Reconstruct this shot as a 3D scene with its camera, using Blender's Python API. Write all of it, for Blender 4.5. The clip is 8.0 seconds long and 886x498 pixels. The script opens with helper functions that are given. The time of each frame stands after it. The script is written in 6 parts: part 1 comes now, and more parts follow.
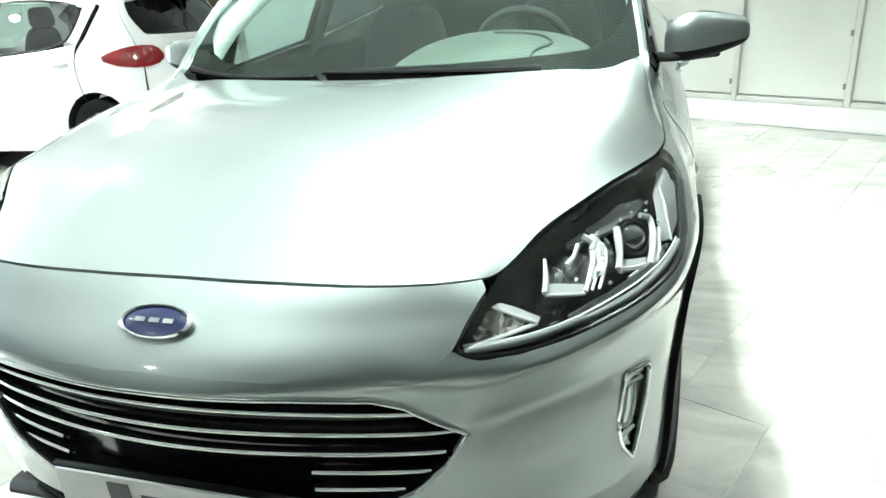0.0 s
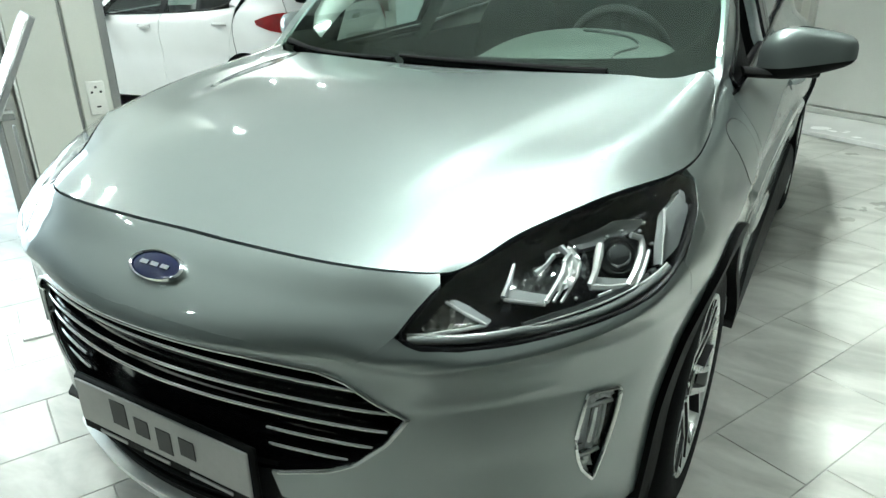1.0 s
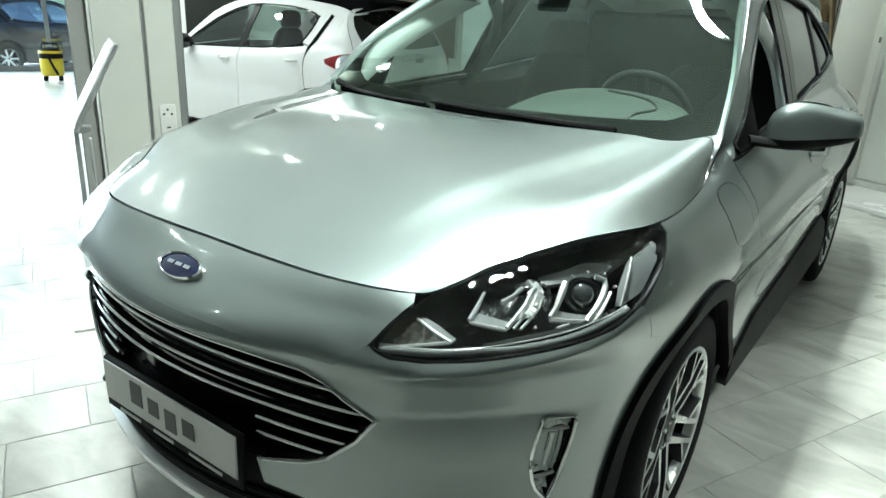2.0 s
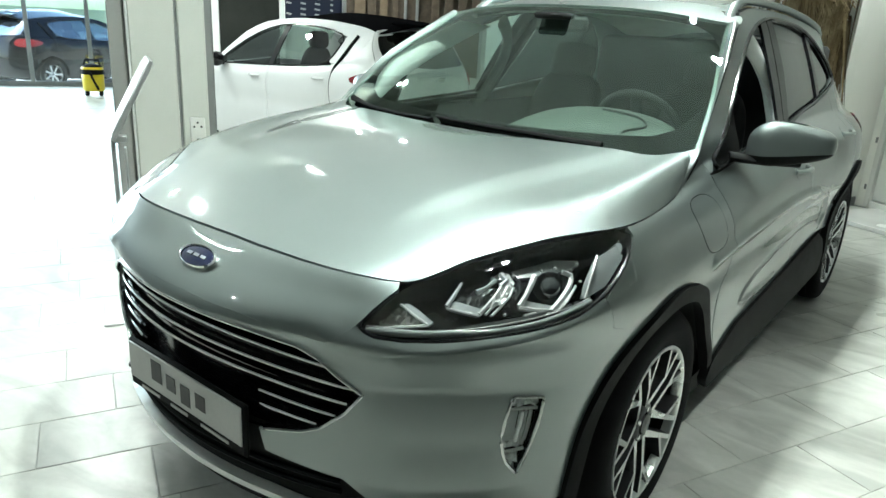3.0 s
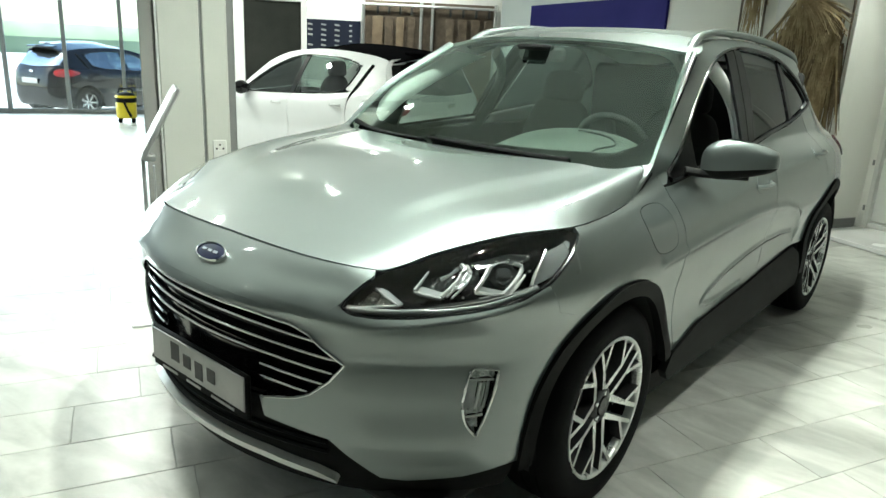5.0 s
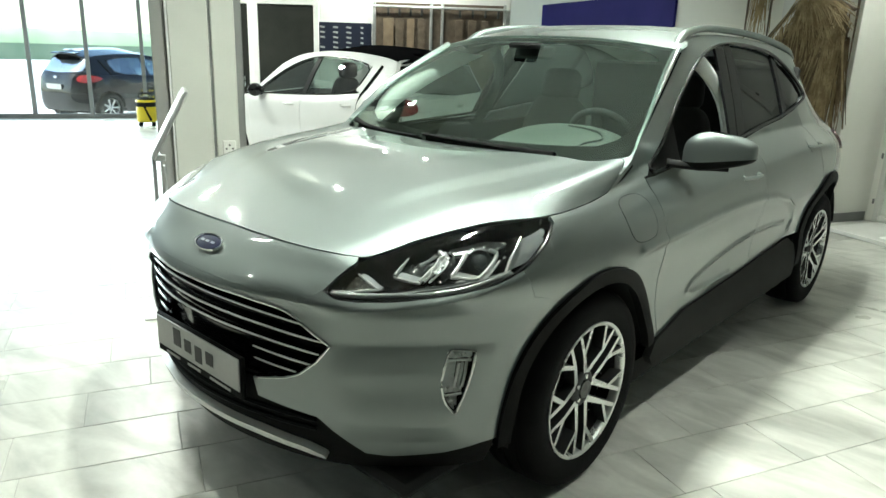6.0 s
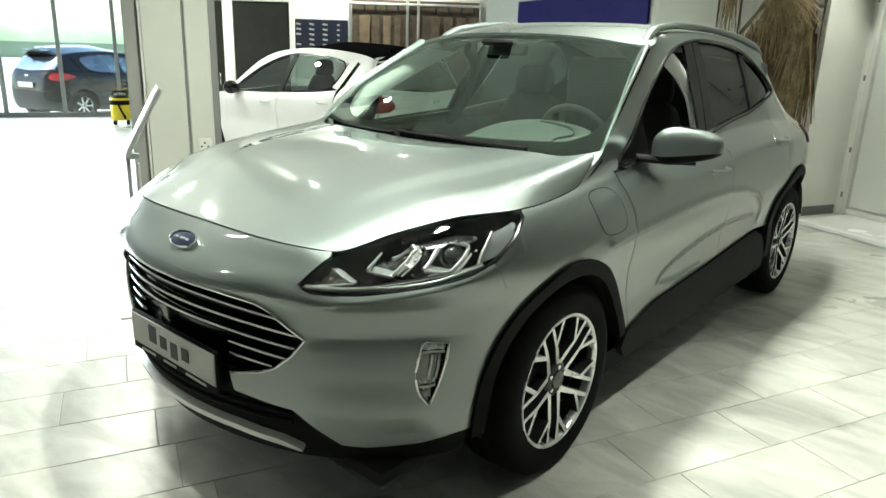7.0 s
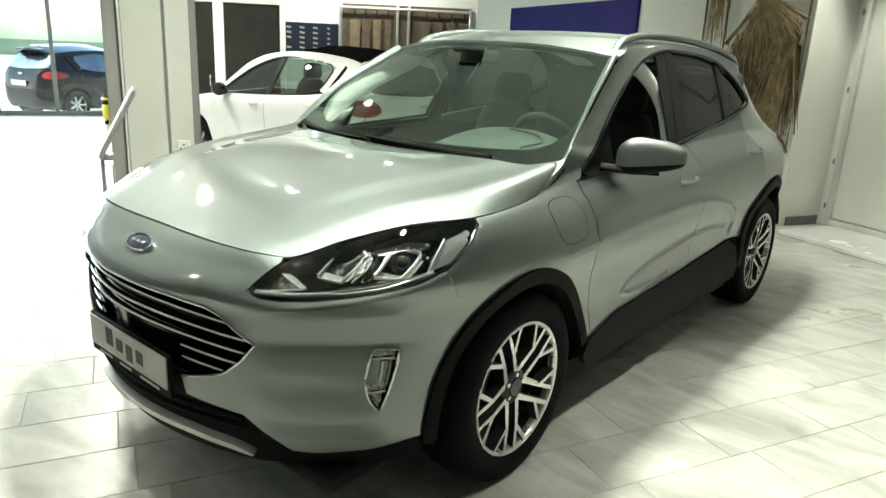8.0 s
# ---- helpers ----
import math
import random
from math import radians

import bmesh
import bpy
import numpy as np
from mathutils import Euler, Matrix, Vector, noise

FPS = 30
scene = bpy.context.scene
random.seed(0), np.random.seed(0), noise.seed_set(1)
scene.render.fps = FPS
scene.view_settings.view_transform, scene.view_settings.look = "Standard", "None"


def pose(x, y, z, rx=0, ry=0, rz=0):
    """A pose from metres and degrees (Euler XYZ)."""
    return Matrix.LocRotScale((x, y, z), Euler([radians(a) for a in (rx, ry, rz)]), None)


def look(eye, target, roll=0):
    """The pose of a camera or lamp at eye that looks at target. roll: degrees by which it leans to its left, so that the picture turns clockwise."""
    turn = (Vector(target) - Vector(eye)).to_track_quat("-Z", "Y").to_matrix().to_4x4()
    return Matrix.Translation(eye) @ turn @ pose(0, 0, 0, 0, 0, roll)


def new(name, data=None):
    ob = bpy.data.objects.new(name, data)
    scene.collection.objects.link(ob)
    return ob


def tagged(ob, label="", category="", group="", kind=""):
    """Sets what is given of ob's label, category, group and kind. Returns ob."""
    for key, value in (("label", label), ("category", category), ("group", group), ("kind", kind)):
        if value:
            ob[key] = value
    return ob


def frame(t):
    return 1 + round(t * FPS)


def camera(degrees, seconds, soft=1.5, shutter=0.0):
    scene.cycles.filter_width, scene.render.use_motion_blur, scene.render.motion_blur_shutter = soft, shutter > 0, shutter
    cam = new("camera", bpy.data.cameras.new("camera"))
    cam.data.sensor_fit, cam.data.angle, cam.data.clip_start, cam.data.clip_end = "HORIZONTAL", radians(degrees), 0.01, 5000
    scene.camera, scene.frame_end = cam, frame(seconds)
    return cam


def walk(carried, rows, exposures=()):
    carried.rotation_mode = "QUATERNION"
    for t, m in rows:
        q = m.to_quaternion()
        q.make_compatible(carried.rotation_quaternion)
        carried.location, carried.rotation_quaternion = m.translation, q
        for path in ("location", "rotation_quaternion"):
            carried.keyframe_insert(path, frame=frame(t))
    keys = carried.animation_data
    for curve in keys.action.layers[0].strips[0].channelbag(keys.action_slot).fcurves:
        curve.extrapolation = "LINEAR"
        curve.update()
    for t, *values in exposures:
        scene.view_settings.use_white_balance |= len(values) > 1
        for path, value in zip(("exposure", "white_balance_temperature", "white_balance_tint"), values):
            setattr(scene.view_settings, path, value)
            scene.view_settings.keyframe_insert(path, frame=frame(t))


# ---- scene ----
cam = camera(65.7, 8.0)
PATH = [
    (0, (0.804, -1.759, 1.397), (0.242, 0.004, 0.639), -4.3),
    (0.5, (0.995, -1.65, 1.393), (0.176, -0.006, 0.603), -1.1),
    (1, (1.085, -1.661, 1.406), (0.157, -0.071, 0.625), -0.6),
    (1.5, (1.193, -1.675, 1.423), (0.165, -0.116, 0.707), 1.3),
    (3, (1.479, -1.8, 1.449), (0.311, -0.299, 0.83), 3.3),
    (3.5, (1.595, -1.81, 1.454), (0.37, -0.342, 0.868), 2.8),
    (4, (1.682, -1.842, 1.46), (0.421, -0.399, 0.887), 2.7),
    (4.5, (1.718, -1.921, 1.466), (0.49, -0.441, 0.914), 3.1),
    (6, (1.943, -1.955, 1.467), (0.659, -0.523, 0.916), 2.0),
    (6.5, (1.983, -1.952, 1.47), (0.688, -0.532, 0.915), 1.7),
    (7, (1.983, -1.966, 1.468), (0.744, -0.498, 0.911), 1.9),
    (7.5, (2.011, -1.948, 1.476), (0.807, -0.451, 0.919), 2.1),
    (8, (2.086, -1.884, 1.485), (0.85, -0.408, 0.939), 2.8),
]
walk(cam, [(t, look(eye, target, roll)) for t, eye, target, roll in PATH],
     exposures=[(0, 2.8, 5750, -1), (0.1, 2.32, 5750, -2), (0.2, 2.17, 5750, -3), (0.4, 1.88, 5700, -4), (1.0, 1.83, 5700, -4), (3.5, 1.86, 5800, -4), (4.5, 1.85, 6000, -4), (6.5, 1.85, 6200, -3), (8.0, 1.94, 6500, -2)])

# ---- the room's own axes: u along the back wall, v towards it
TURN = radians(-26)
CEIL = 3.3


def room(u, v, z=0.0):
    return Vector((u * math.cos(TURN) - v * math.sin(TURN), u * math.sin(TURN) + v * math.cos(TURN), z))


ROOM = Matrix.Rotation(TURN, 4, "Z")

# ---- daylight: an overcast sky, in through the glazed front
world = bpy.data.worlds.new("sky")
scene.world = world
world.use_nodes = True
sky = world.node_tree.nodes.new("ShaderNodeTexSky")
sky.sky_type, sky.sun_disc = "NISHITA", False
sky.sun_elevation, sky.sun_rotation = radians(40), radians(200)
world.node_tree.links.new(sky.outputs[0], world.node_tree.nodes["Background"].inputs[0])
world.node_tree.nodes["Background"].inputs[1].default_value = 0.15

sun = new("sun", bpy.data.lights.new("sun", "SUN"))
sun.data.energy, sun.data.angle, sun.data.color = 5.0, radians(3), (1.0, 0.96, 0.9)
sun.matrix_world = look((-20, -10, 20), (-18, -4, 0))

daylight = new("window_daylight", bpy.data.lights.new("window_daylight", "AREA"))
daylight.data.shape, daylight.data.size, daylight.data.size_y = "RECTANGLE", 6.5, 2.6
daylight.data.energy, daylight.data.color = 100, (0.95, 1.0, 1.0)
daylight.matrix_world = look(room(-12.2, -4.2, 1.5), room(0, -3.6, 0.4))

# ceiling spotlights, some placed from glints, others added as fill: (x, y, watts, cone in degrees, height of the lamp)
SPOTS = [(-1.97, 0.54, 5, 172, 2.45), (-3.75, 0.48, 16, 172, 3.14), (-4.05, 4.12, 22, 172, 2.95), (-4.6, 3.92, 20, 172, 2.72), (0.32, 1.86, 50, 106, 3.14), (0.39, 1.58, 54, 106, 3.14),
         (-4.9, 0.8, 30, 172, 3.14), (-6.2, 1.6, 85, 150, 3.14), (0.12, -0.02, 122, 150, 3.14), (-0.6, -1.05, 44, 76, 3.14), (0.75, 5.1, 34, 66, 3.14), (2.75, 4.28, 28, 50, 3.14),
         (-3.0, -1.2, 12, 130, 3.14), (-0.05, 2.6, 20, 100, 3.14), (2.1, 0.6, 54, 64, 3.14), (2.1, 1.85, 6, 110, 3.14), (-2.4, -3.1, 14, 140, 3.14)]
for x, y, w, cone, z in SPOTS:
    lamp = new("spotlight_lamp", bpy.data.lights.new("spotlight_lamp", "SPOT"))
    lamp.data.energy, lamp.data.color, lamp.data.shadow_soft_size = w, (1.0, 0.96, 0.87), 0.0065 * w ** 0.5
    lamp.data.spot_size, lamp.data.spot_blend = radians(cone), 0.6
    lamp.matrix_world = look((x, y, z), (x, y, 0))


# ---- materials
def rough_noise(nt, scale, detail=4.0):
    n = nt.nodes.new("ShaderNodeTexNoise")
    n.inputs["Scale"].default_value, n.inputs["Detail"].default_value = scale, detail
    co = nt.nodes.new("ShaderNodeTexCoord")
    nt.links.new(co.outputs["Object"], n.inputs["Vector"])
    return n


def mat(name, a, b=None, rough=0.5, metal=0.0, scale=8.0, fine=120.0, bump=0.0, coat=0.0, spread=0.08, random=0.0, spec=0.5):
    """A surface whose colour wanders between a and b, with uneven gloss and fine relief."""
    m = bpy.data.materials.new(name)
    m.use_nodes = True
    nt = m.node_tree
    s = nt.nodes["Principled BSDF"]
    b = b or tuple(c * 0.88 for c in a)
    big, small = rough_noise(nt, scale), rough_noise(nt, fine, 2.0)
    mix = nt.nodes.new("ShaderNodeMix")
    mix.data_type = "RGBA"
    mix.inputs["A"].default_value, mix.inputs["B"].default_value = (*a, 1), (*b, 1)
    ramp = nt.nodes.new("ShaderNodeMapRange")
    ramp.inputs["From Min"].default_value, ramp.inputs["From Max"].default_value = 0.35, 0.65
    add = nt.nodes.new("ShaderNodeMath")
    add.operation = "MULTIPLY_ADD"
    nt.links.new(small.outputs["Fac"], add.inputs[0])
    add.inputs[1].default_value = 0.3
    nt.links.new(big.outputs["Fac"], add.inputs[2])
    sub = nt.nodes.new("ShaderNodeMath")
    sub.operation = "SUBTRACT"
    nt.links.new(add.outputs[0], sub.inputs[0])
    sub.inputs[1].default_value = 0.15
    nt.links.new(sub.outputs[0], ramp.inputs["Value"])
    last = ramp.outputs["Result"]
    if random:
        info = nt.nodes.new("ShaderNodeObjectInfo")
        r = nt.nodes.new("ShaderNodeMath")
        r.operation = "MULTIPLY_ADD"
        nt.links.new(info.outputs["Random"], r.inputs[0])
        r.inputs[1].default_value = random
        nt.links.new(last, r.inputs[2])
        last = r.outputs[0]
    nt.links.new(last, mix.inputs["Factor"])
    nt.links.new(mix.outputs["Result"], s.inputs["Base Color"])
    gloss = nt.nodes.new("ShaderNodeMapRange")
    gloss.inputs["To Min"].default_value, gloss.inputs["To Max"].default_value = max(rough - spread, 0.02), min(rough + spread, 1)
    nt.links.new(big.outputs["Fac"], gloss.inputs["Value"])
    nt.links.new(gloss.outputs["Result"], s.inputs["Roughness"])
    s.inputs["Metallic"].default_value, s.inputs["Coat Weight"].default_value = metal, coat
    s.inputs["Coat Roughness"].default_value = 0.04
    s.inputs["Specular IOR Level"].default_value = spec
    if bump:
        k = nt.nodes.new("ShaderNodeBump")
        k.inputs["Strength"].default_value, k.inputs["Distance"].default_value = bump, 0.004
        nt.links.new(small.outputs["Fac"], k.inputs["Height"])
        nt.links.new(k.outputs["Normal"], s.inputs["Normal"])
    return m


def glass(name, tint=(0.9, 0.95, 0.92), rough=0.0, ior=1.5, sheen=(1.0, 1.0, 1.0)):
    """A thin pane: clear or tinted, with its gloss by the angle."""
    m = bpy.data.materials.new(name)
    m.use_nodes = True
    nt = m.node_tree
    nt.nodes.remove(nt.nodes["Principled BSDF"])
    clear, shine = nt.nodes.new("ShaderNodeBsdfTransparent"), nt.nodes.new("ShaderNodeBsdfGlossy")
    clear.inputs[0].default_value, shine.inputs["Roughness"].default_value = (*tint, 1), rough
    shine.inputs["Color"].default_value = (*sheen, 1)
    f, mix = nt.nodes.new("ShaderNodeLayerWeight"), nt.nodes.new("ShaderNodeMixShader")
    f.inputs["Blend"].default_value = 0.5
    steep, low = nt.nodes.new("ShaderNodeMath"), nt.nodes.new("ShaderNodeMath")
    steep.operation, low.operation = "POWER", "MULTIPLY_ADD"
    base = 1.6 * ((ior - 1) / (ior + 1)) ** 2
    steep.inputs[1].default_value, low.inputs[1].default_value, low.inputs[2].default_value = 5.0, 1 - base, base
    nt.links.new(f.outputs["Facing"], steep.inputs[0])
    nt.links.new(steep.outputs[0], low.inputs[0])
    nt.links.new(low.outputs[0], mix.inputs[0])
    nt.links.new(clear.outputs[0], mix.inputs[1])
    nt.links.new(shine.outputs[0], mix.inputs[2])
    nt.links.new(mix.outputs[0], nt.nodes["Material Output"].inputs[0])
    return m


def glow(name, colour, strength):
    m = bpy.data.materials.new(name)
    m.use_nodes = True
    s = m.node_tree.nodes["Principled BSDF"]
    s.inputs["Emission Color"].default_value, s.inputs["Emission Strength"].default_value = (*colour, 1), strength
    s.inputs["Base Color"].default_value = (*colour, 1)
    return m


def marble(name):
    """Pale veined floor tile, each tile a little different."""
    m = mat(name, (0.54, 0.54, 0.51), (0.48, 0.48, 0.455), rough=0.3, scale=1.6, fine=40, spread=0.1, random=0.1)
    nt = m.node_tree
    s = nt.nodes["Principled BSDF"]
    co, mp = nt.nodes.new("ShaderNodeTexCoord"), nt.nodes.new("ShaderNodeMapping")
    info = nt.nodes.new("ShaderNodeObjectInfo")
    geo = nt.nodes.new("ShaderNodeNewGeometry")
    mp.inputs["Rotation"].default_value, mp.inputs["Scale"].default_value = (0, 0, radians(-12)), (1.0, 2.6, 1)
    nt.links.new(geo.outputs["Position"], mp.inputs["Vector"])
    w = nt.nodes.new("ShaderNodeTexNoise")
    w.noise_dimensions = "4D"
    w.inputs["Scale"].default_value, w.inputs["Detail"].default_value, w.inputs["Distortion"].default_value = 2.1, 12, 1.1
    nt.links.new(mp.outputs[0], w.inputs["Vector"])
    k = nt.nodes.new("ShaderNodeMath")
    k.operation = "MULTIPLY"
    k.inputs[1].default_value = 0.5
    nt.links.new(info.outputs["Random"], k.inputs[0])
    nt.links.new(k.outputs[0], w.inputs["W"])
    ramp = nt.nodes.new("ShaderNodeValToRGB")
    ramp.color_ramp.elements[0].position, ramp.color_ramp.elements[0].color = 0.36, (0.74, 0.74, 0.72, 1)
    ramp.color_ramp.elements[1].position, ramp.color_ramp.elements[1].color = 0.66, (1.17, 1.17, 1.145, 1)
    nt.links.new(w.outputs["Fac"], ramp.inputs[0])
    mul = nt.nodes.new("ShaderNodeMix")
    mul.data_type, mul.blend_type = "RGBA", "MULTIPLY"
    mul.inputs["Factor"].default_value = 1.0
    old = s.inputs["Base Color"].links[0].from_socket
    nt.links.new(old, mul.inputs["A"])
    nt.links.new(ramp.outputs[0], mul.inputs["B"])
    nt.links.new(mul.outputs["Result"], s.inputs["Base Color"])
    return m


SILVER = mat("silver_metallic_paint", (0.196, 0.223, 0.217), (0.186, 0.212, 0.206), rough=0.47, metal=0.86, scale=3, fine=900, coat=1.0, spread=0.02)
SILVER.node_tree.nodes["Principled BSDF"].inputs["Coat IOR"].default_value = 1.7
WHITE_PAINT = mat("white_car_paint", (0.8, 0.8, 0.8), (0.77, 0.77, 0.77), rough=0.25, scale=3, coat=1.0, spread=0.03)
BLACK_PAINT = mat("black_car_paint", (0.004, 0.0045, 0.006), (0.006, 0.0065, 0.008), rough=0.12, scale=3, coat=0.0, spec=0.3, spread=0.03)
GREY_PAINT = mat("pale_car_paint", (0.6, 0.62, 0.64), rough=0.25, metal=0.5, coat=1.0)
SKY_GLASS = glass("reflective_car_glass", (0.3, 0.34, 0.35), ior=4.2)
YARD_GLASS = glass("yard_car_side_glass", (0.3, 0.34, 0.35), ior=2.3)
BLACK_PLASTIC = mat("black_grained_plastic", (0.006, 0.0062, 0.006), (0.009, 0.0092, 0.009), rough=0.6, scale=20, fine=600, bump=0.15, spec=0.08)
GLOSS_BLACK = mat("gloss_black", (0.008, 0.008, 0.009), rough=0.12, spec=0.5, spread=0.03)
RUBBER = mat("tyre_rubber", (0.006, 0.006, 0.006), (0.009, 0.009, 0.009), rough=0.7, fine=300, bump=0.3, spec=0.06)
CHROME = mat("chrome", (0.82, 0.84, 0.83), rough=0.13, metal=1.0, spread=0.03)
# grille chrome, with the dark it reflects put into its colour
DIMMED_CHROME = mat("chrome_dimmed_by_reflection", (0.62, 0.63, 0.62), rough=0.1, metal=1.0, spread=0.03)
ALLOY = mat("machined_alloy", (0.62, 0.63, 0.62), (0.55, 0.56, 0.55), rough=0.28, metal=0.9, fine=500, spread=0.06)
ALLOY_DARK = mat("dark_alloy", (0.02, 0.02, 0.021), rough=0.35, metal=0.3)
STEEL = mat("brake_steel", (0.35, 0.35, 0.36), rough=0.3, metal=1.0)
SKID = mat("satin_silver_plastic", (0.75, 0.76, 0.75), rough=0.35, metal=0.6)
LENS = glass("clear_lens", (0.96, 0.97, 0.97), ior=1.32)
LAMP_SILVER = mat("vacuum_silvered_plastic", (0.8, 0.82, 0.81), rough=0.2, metal=0.55, spread=0.05)
RUN_PALE = mat("milky_light_guide", (0.16, 0.175, 0.17), rough=0.22, coat=0.8)
LAMP_DARK = mat("dark_silvered_plastic", (0.22, 0.23, 0.23), rough=0.15, metal=0.9, spread=0.05)
LAMP_PLATE = mat("pale_lamp_plastic", (0.3, 0.32, 0.32), rough=0.35, coat=0.5)
LAMP_GREY = mat("grey_lamp_plastic", (0.06, 0.066, 0.066), rough=0.3, coat=0.5)
WINDSCREEN = glass("windscreen_glass", (0.68, 0.84, 0.76), ior=1.95, sheen=(0.86, 1.0, 0.93))
HATCH_GLASS = glass("shaded_side_glass", (0.36, 0.39, 0.38), ior=1.5)
TINTED = glass("tinted_glass", (0.10, 0.11, 0.11), ior=1.34)
FRIT = mat("black_ceramic_border", (0.003, 0.003, 0.003), rough=0.9, spec=0.0)
SIDEGLASS = glass("side_glass", (0.86, 0.9, 0.88))
PANE = glass("window_pane", (0.95, 0.97, 0.97))
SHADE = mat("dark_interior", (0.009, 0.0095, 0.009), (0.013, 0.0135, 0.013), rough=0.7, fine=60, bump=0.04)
TRIM_PALE = mat("pale_trim", (0.8, 0.83, 0.8), rough=0.6)
COWL_REFLECTION = mat("grey_cowl_reflection", (0.075, 0.09, 0.078), rough=0.7)
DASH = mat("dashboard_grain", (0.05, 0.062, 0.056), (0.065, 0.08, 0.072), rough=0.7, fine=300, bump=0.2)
DARK_RED = mat("smoked_red_lens", (0.035, 0.003, 0.004), rough=0.15, coat=0.6)
RED_LENS = mat("red_lamp_lens", (0.22, 0.007, 0.009), (0.15, 0.005, 0.007), rough=0.1, coat=0.6)
AMBER = mat("amber_lamp", (0.5, 0.49, 0.46), rough=0.18, metal=0.8, coat=0.5)
BLUE_ENAMEL = mat("blue_enamel", (0.004, 0.008, 0.045), (0.003, 0.006, 0.035), rough=0.15, coat=1.0)
PLATE_WHITE = mat("plate_white", (0.42, 0.42, 0.41), rough=0.4)
INK = mat("black_ink", (0.02, 0.02, 0.02), rough=0.5)
WALL = mat("cream_wall_paint", (0.82, 0.82, 0.765), (0.77, 0.77, 0.715), rough=0.8, scale=1.5, fine=150, bump=0.1)
WALL_WHITE = mat("white_wall_paint", (0.8, 0.8, 0.78), (0.76, 0.76, 0.74), rough=0.8, scale=1.5, fine=150, bump=0.1)
CEILING = mat("white_ceiling", (0.86, 0.86, 0.84), rough=0.85, scale=2)
WING_GREY = mat("grey_column_side", (0.3, 0.3, 0.285), rough=0.5, scale=2)
COLUMN = mat("column_cladding", (0.56, 0.57, 0.52), (0.52, 0.53, 0.485), rough=0.5, scale=2)
GREY_METAL = mat("grey_powder_coat", (0.22, 0.225, 0.22), rough=0.45, scale=4)
ALU = mat("aluminium_profile", (0.55, 0.56, 0.56), rough=0.35, metal=0.8)
WHITE_GLOSS = mat("white_lacquer", (0.8, 0.8, 0.78), rough=0.25, scale=3)
FRAME_PALE = mat("pale_lacquered_frame", (0.72, 0.72, 0.68), rough=0.4, scale=3)
FROST = mat("grey_panel", (0.78, 0.79, 0.75), (0.70, 0.71, 0.67), rough=0.2, scale=1.2, spread=0.06)
GROUT = mat("grey_grout", (0.43, 0.43, 0.405), rough=0.9)
TILE = marble("veined_floor_tile")
SIGN_BLUE = mat("blue_sign", (0.014, 0.010, 0.16), (0.012, 0.009, 0.14), rough=0.6, scale=2, spec=0.2)
BOARD_BLUE = mat("navy_board", (0.007, 0.011, 0.030), rough=0.4)
DARK_GLASS = mat("dark_unlit_glass", (0.035, 0.036, 0.032), (0.025, 0.026, 0.024), rough=0.08, scale=2, spread=0.04)
WOOD = mat("brown_wood", (0.12, 0.09, 0.062), (0.075, 0.056, 0.039), rough=0.55, scale=14, fine=90, bump=0.2)
WOOD_PALE = mat("pale_wood", (0.2, 0.15, 0.10), (0.15, 0.11, 0.072), rough=0.5, scale=10, fine=80)
STRAW_DARK = mat("brown_palm_straw", (0.21, 0.152, 0.086), (0.09, 0.063, 0.036), rough=0.85, scale=9, fine=60, random=0.3)
STRAW = mat("dry_palm_straw", (0.46, 0.36, 0.20), (0.25, 0.185, 0.095), rough=0.8, scale=9, fine=60, random=0.3)
YELLOW = mat("yellow_plastic", (0.7, 0.55, 0.02), rough=0.35)
ASPHALT = mat("asphalt", (0.36, 0.36, 0.36), (0.3, 0.3, 0.3), rough=0.9, scale=0.6, fine=40, bump=0.3)
GRASS = mat("grass_bank", (0.24, 0.30, 0.20), (0.19, 0.25, 0.16), rough=0.9, scale=0.5, fine=6)
LAMP_GLOW = glow("lamp_face", (1.0, 0.97, 0.9), 6)
BLACK_TRIM = mat("black_window_trim", (0.006, 0.006, 0.0065), rough=0.2, spec=0.2, spread=0.04)
UNSEEN_WALL = mat("dim_unseen_wall", (0.16, 0.16, 0.155), (0.14, 0.14, 0.135), rough=0.8, scale=1.5)
MATT_BLACK = mat("matt_black_roof", (0.004, 0.004, 0.0045), rough=0.4, spec=0.0)


# ---- mesh tools
def mesh_of(name, verts, faces, angle=40, flat=False):
    me = bpy.data.meshes.new(name)
    me.from_pydata([tuple(map(float, v)) for v in verts], [], [tuple(map(int, f)) for f in faces])
    me.polygons.foreach_set("use_smooth", [not flat] * len(me.polygons))
    if not flat:
        me.set_sharp_from_angle(angle=radians(angle))
    me.update()
    return me


def part(name, me, material, parent=None, label="", m=None):
    """One mesh object, under a thing or under a part."""
    if isinstance(me, tuple):
        me = mesh_of(name, *me)
    if isinstance(me, bmesh.types.BMesh):
        bm, me = me, bpy.data.meshes.new(name)
        bm.to_mesh(me)
        bm.free()
        me.polygons.foreach_set("use_smooth", [True] * len(me.polygons))
        me.set_sharp_from_angle(angle=radians(40))
    ob = new(name, me)
    if not me.materials:
        me.materials.append(material)
    if parent:
        ob.parent = parent
    if m is not None:
        ob.matrix_basis = m
    return tagged(ob, label)


def thing(name, label, category, m=None, group="", kind=""):
    ob = new(name)
    ob.empty_display_size = 0.1
    if m is not None:
        ob.matrix_basis = m
    return tagged(ob, label, category, group, kind)


def flip(vf):
    """The mirror image across x = 0."""
    v, f = vf[:2]
    v = np.array(v, float).copy()
    v[:, 0] *= -1
    return (v, [tuple(reversed(q)) for q in f])


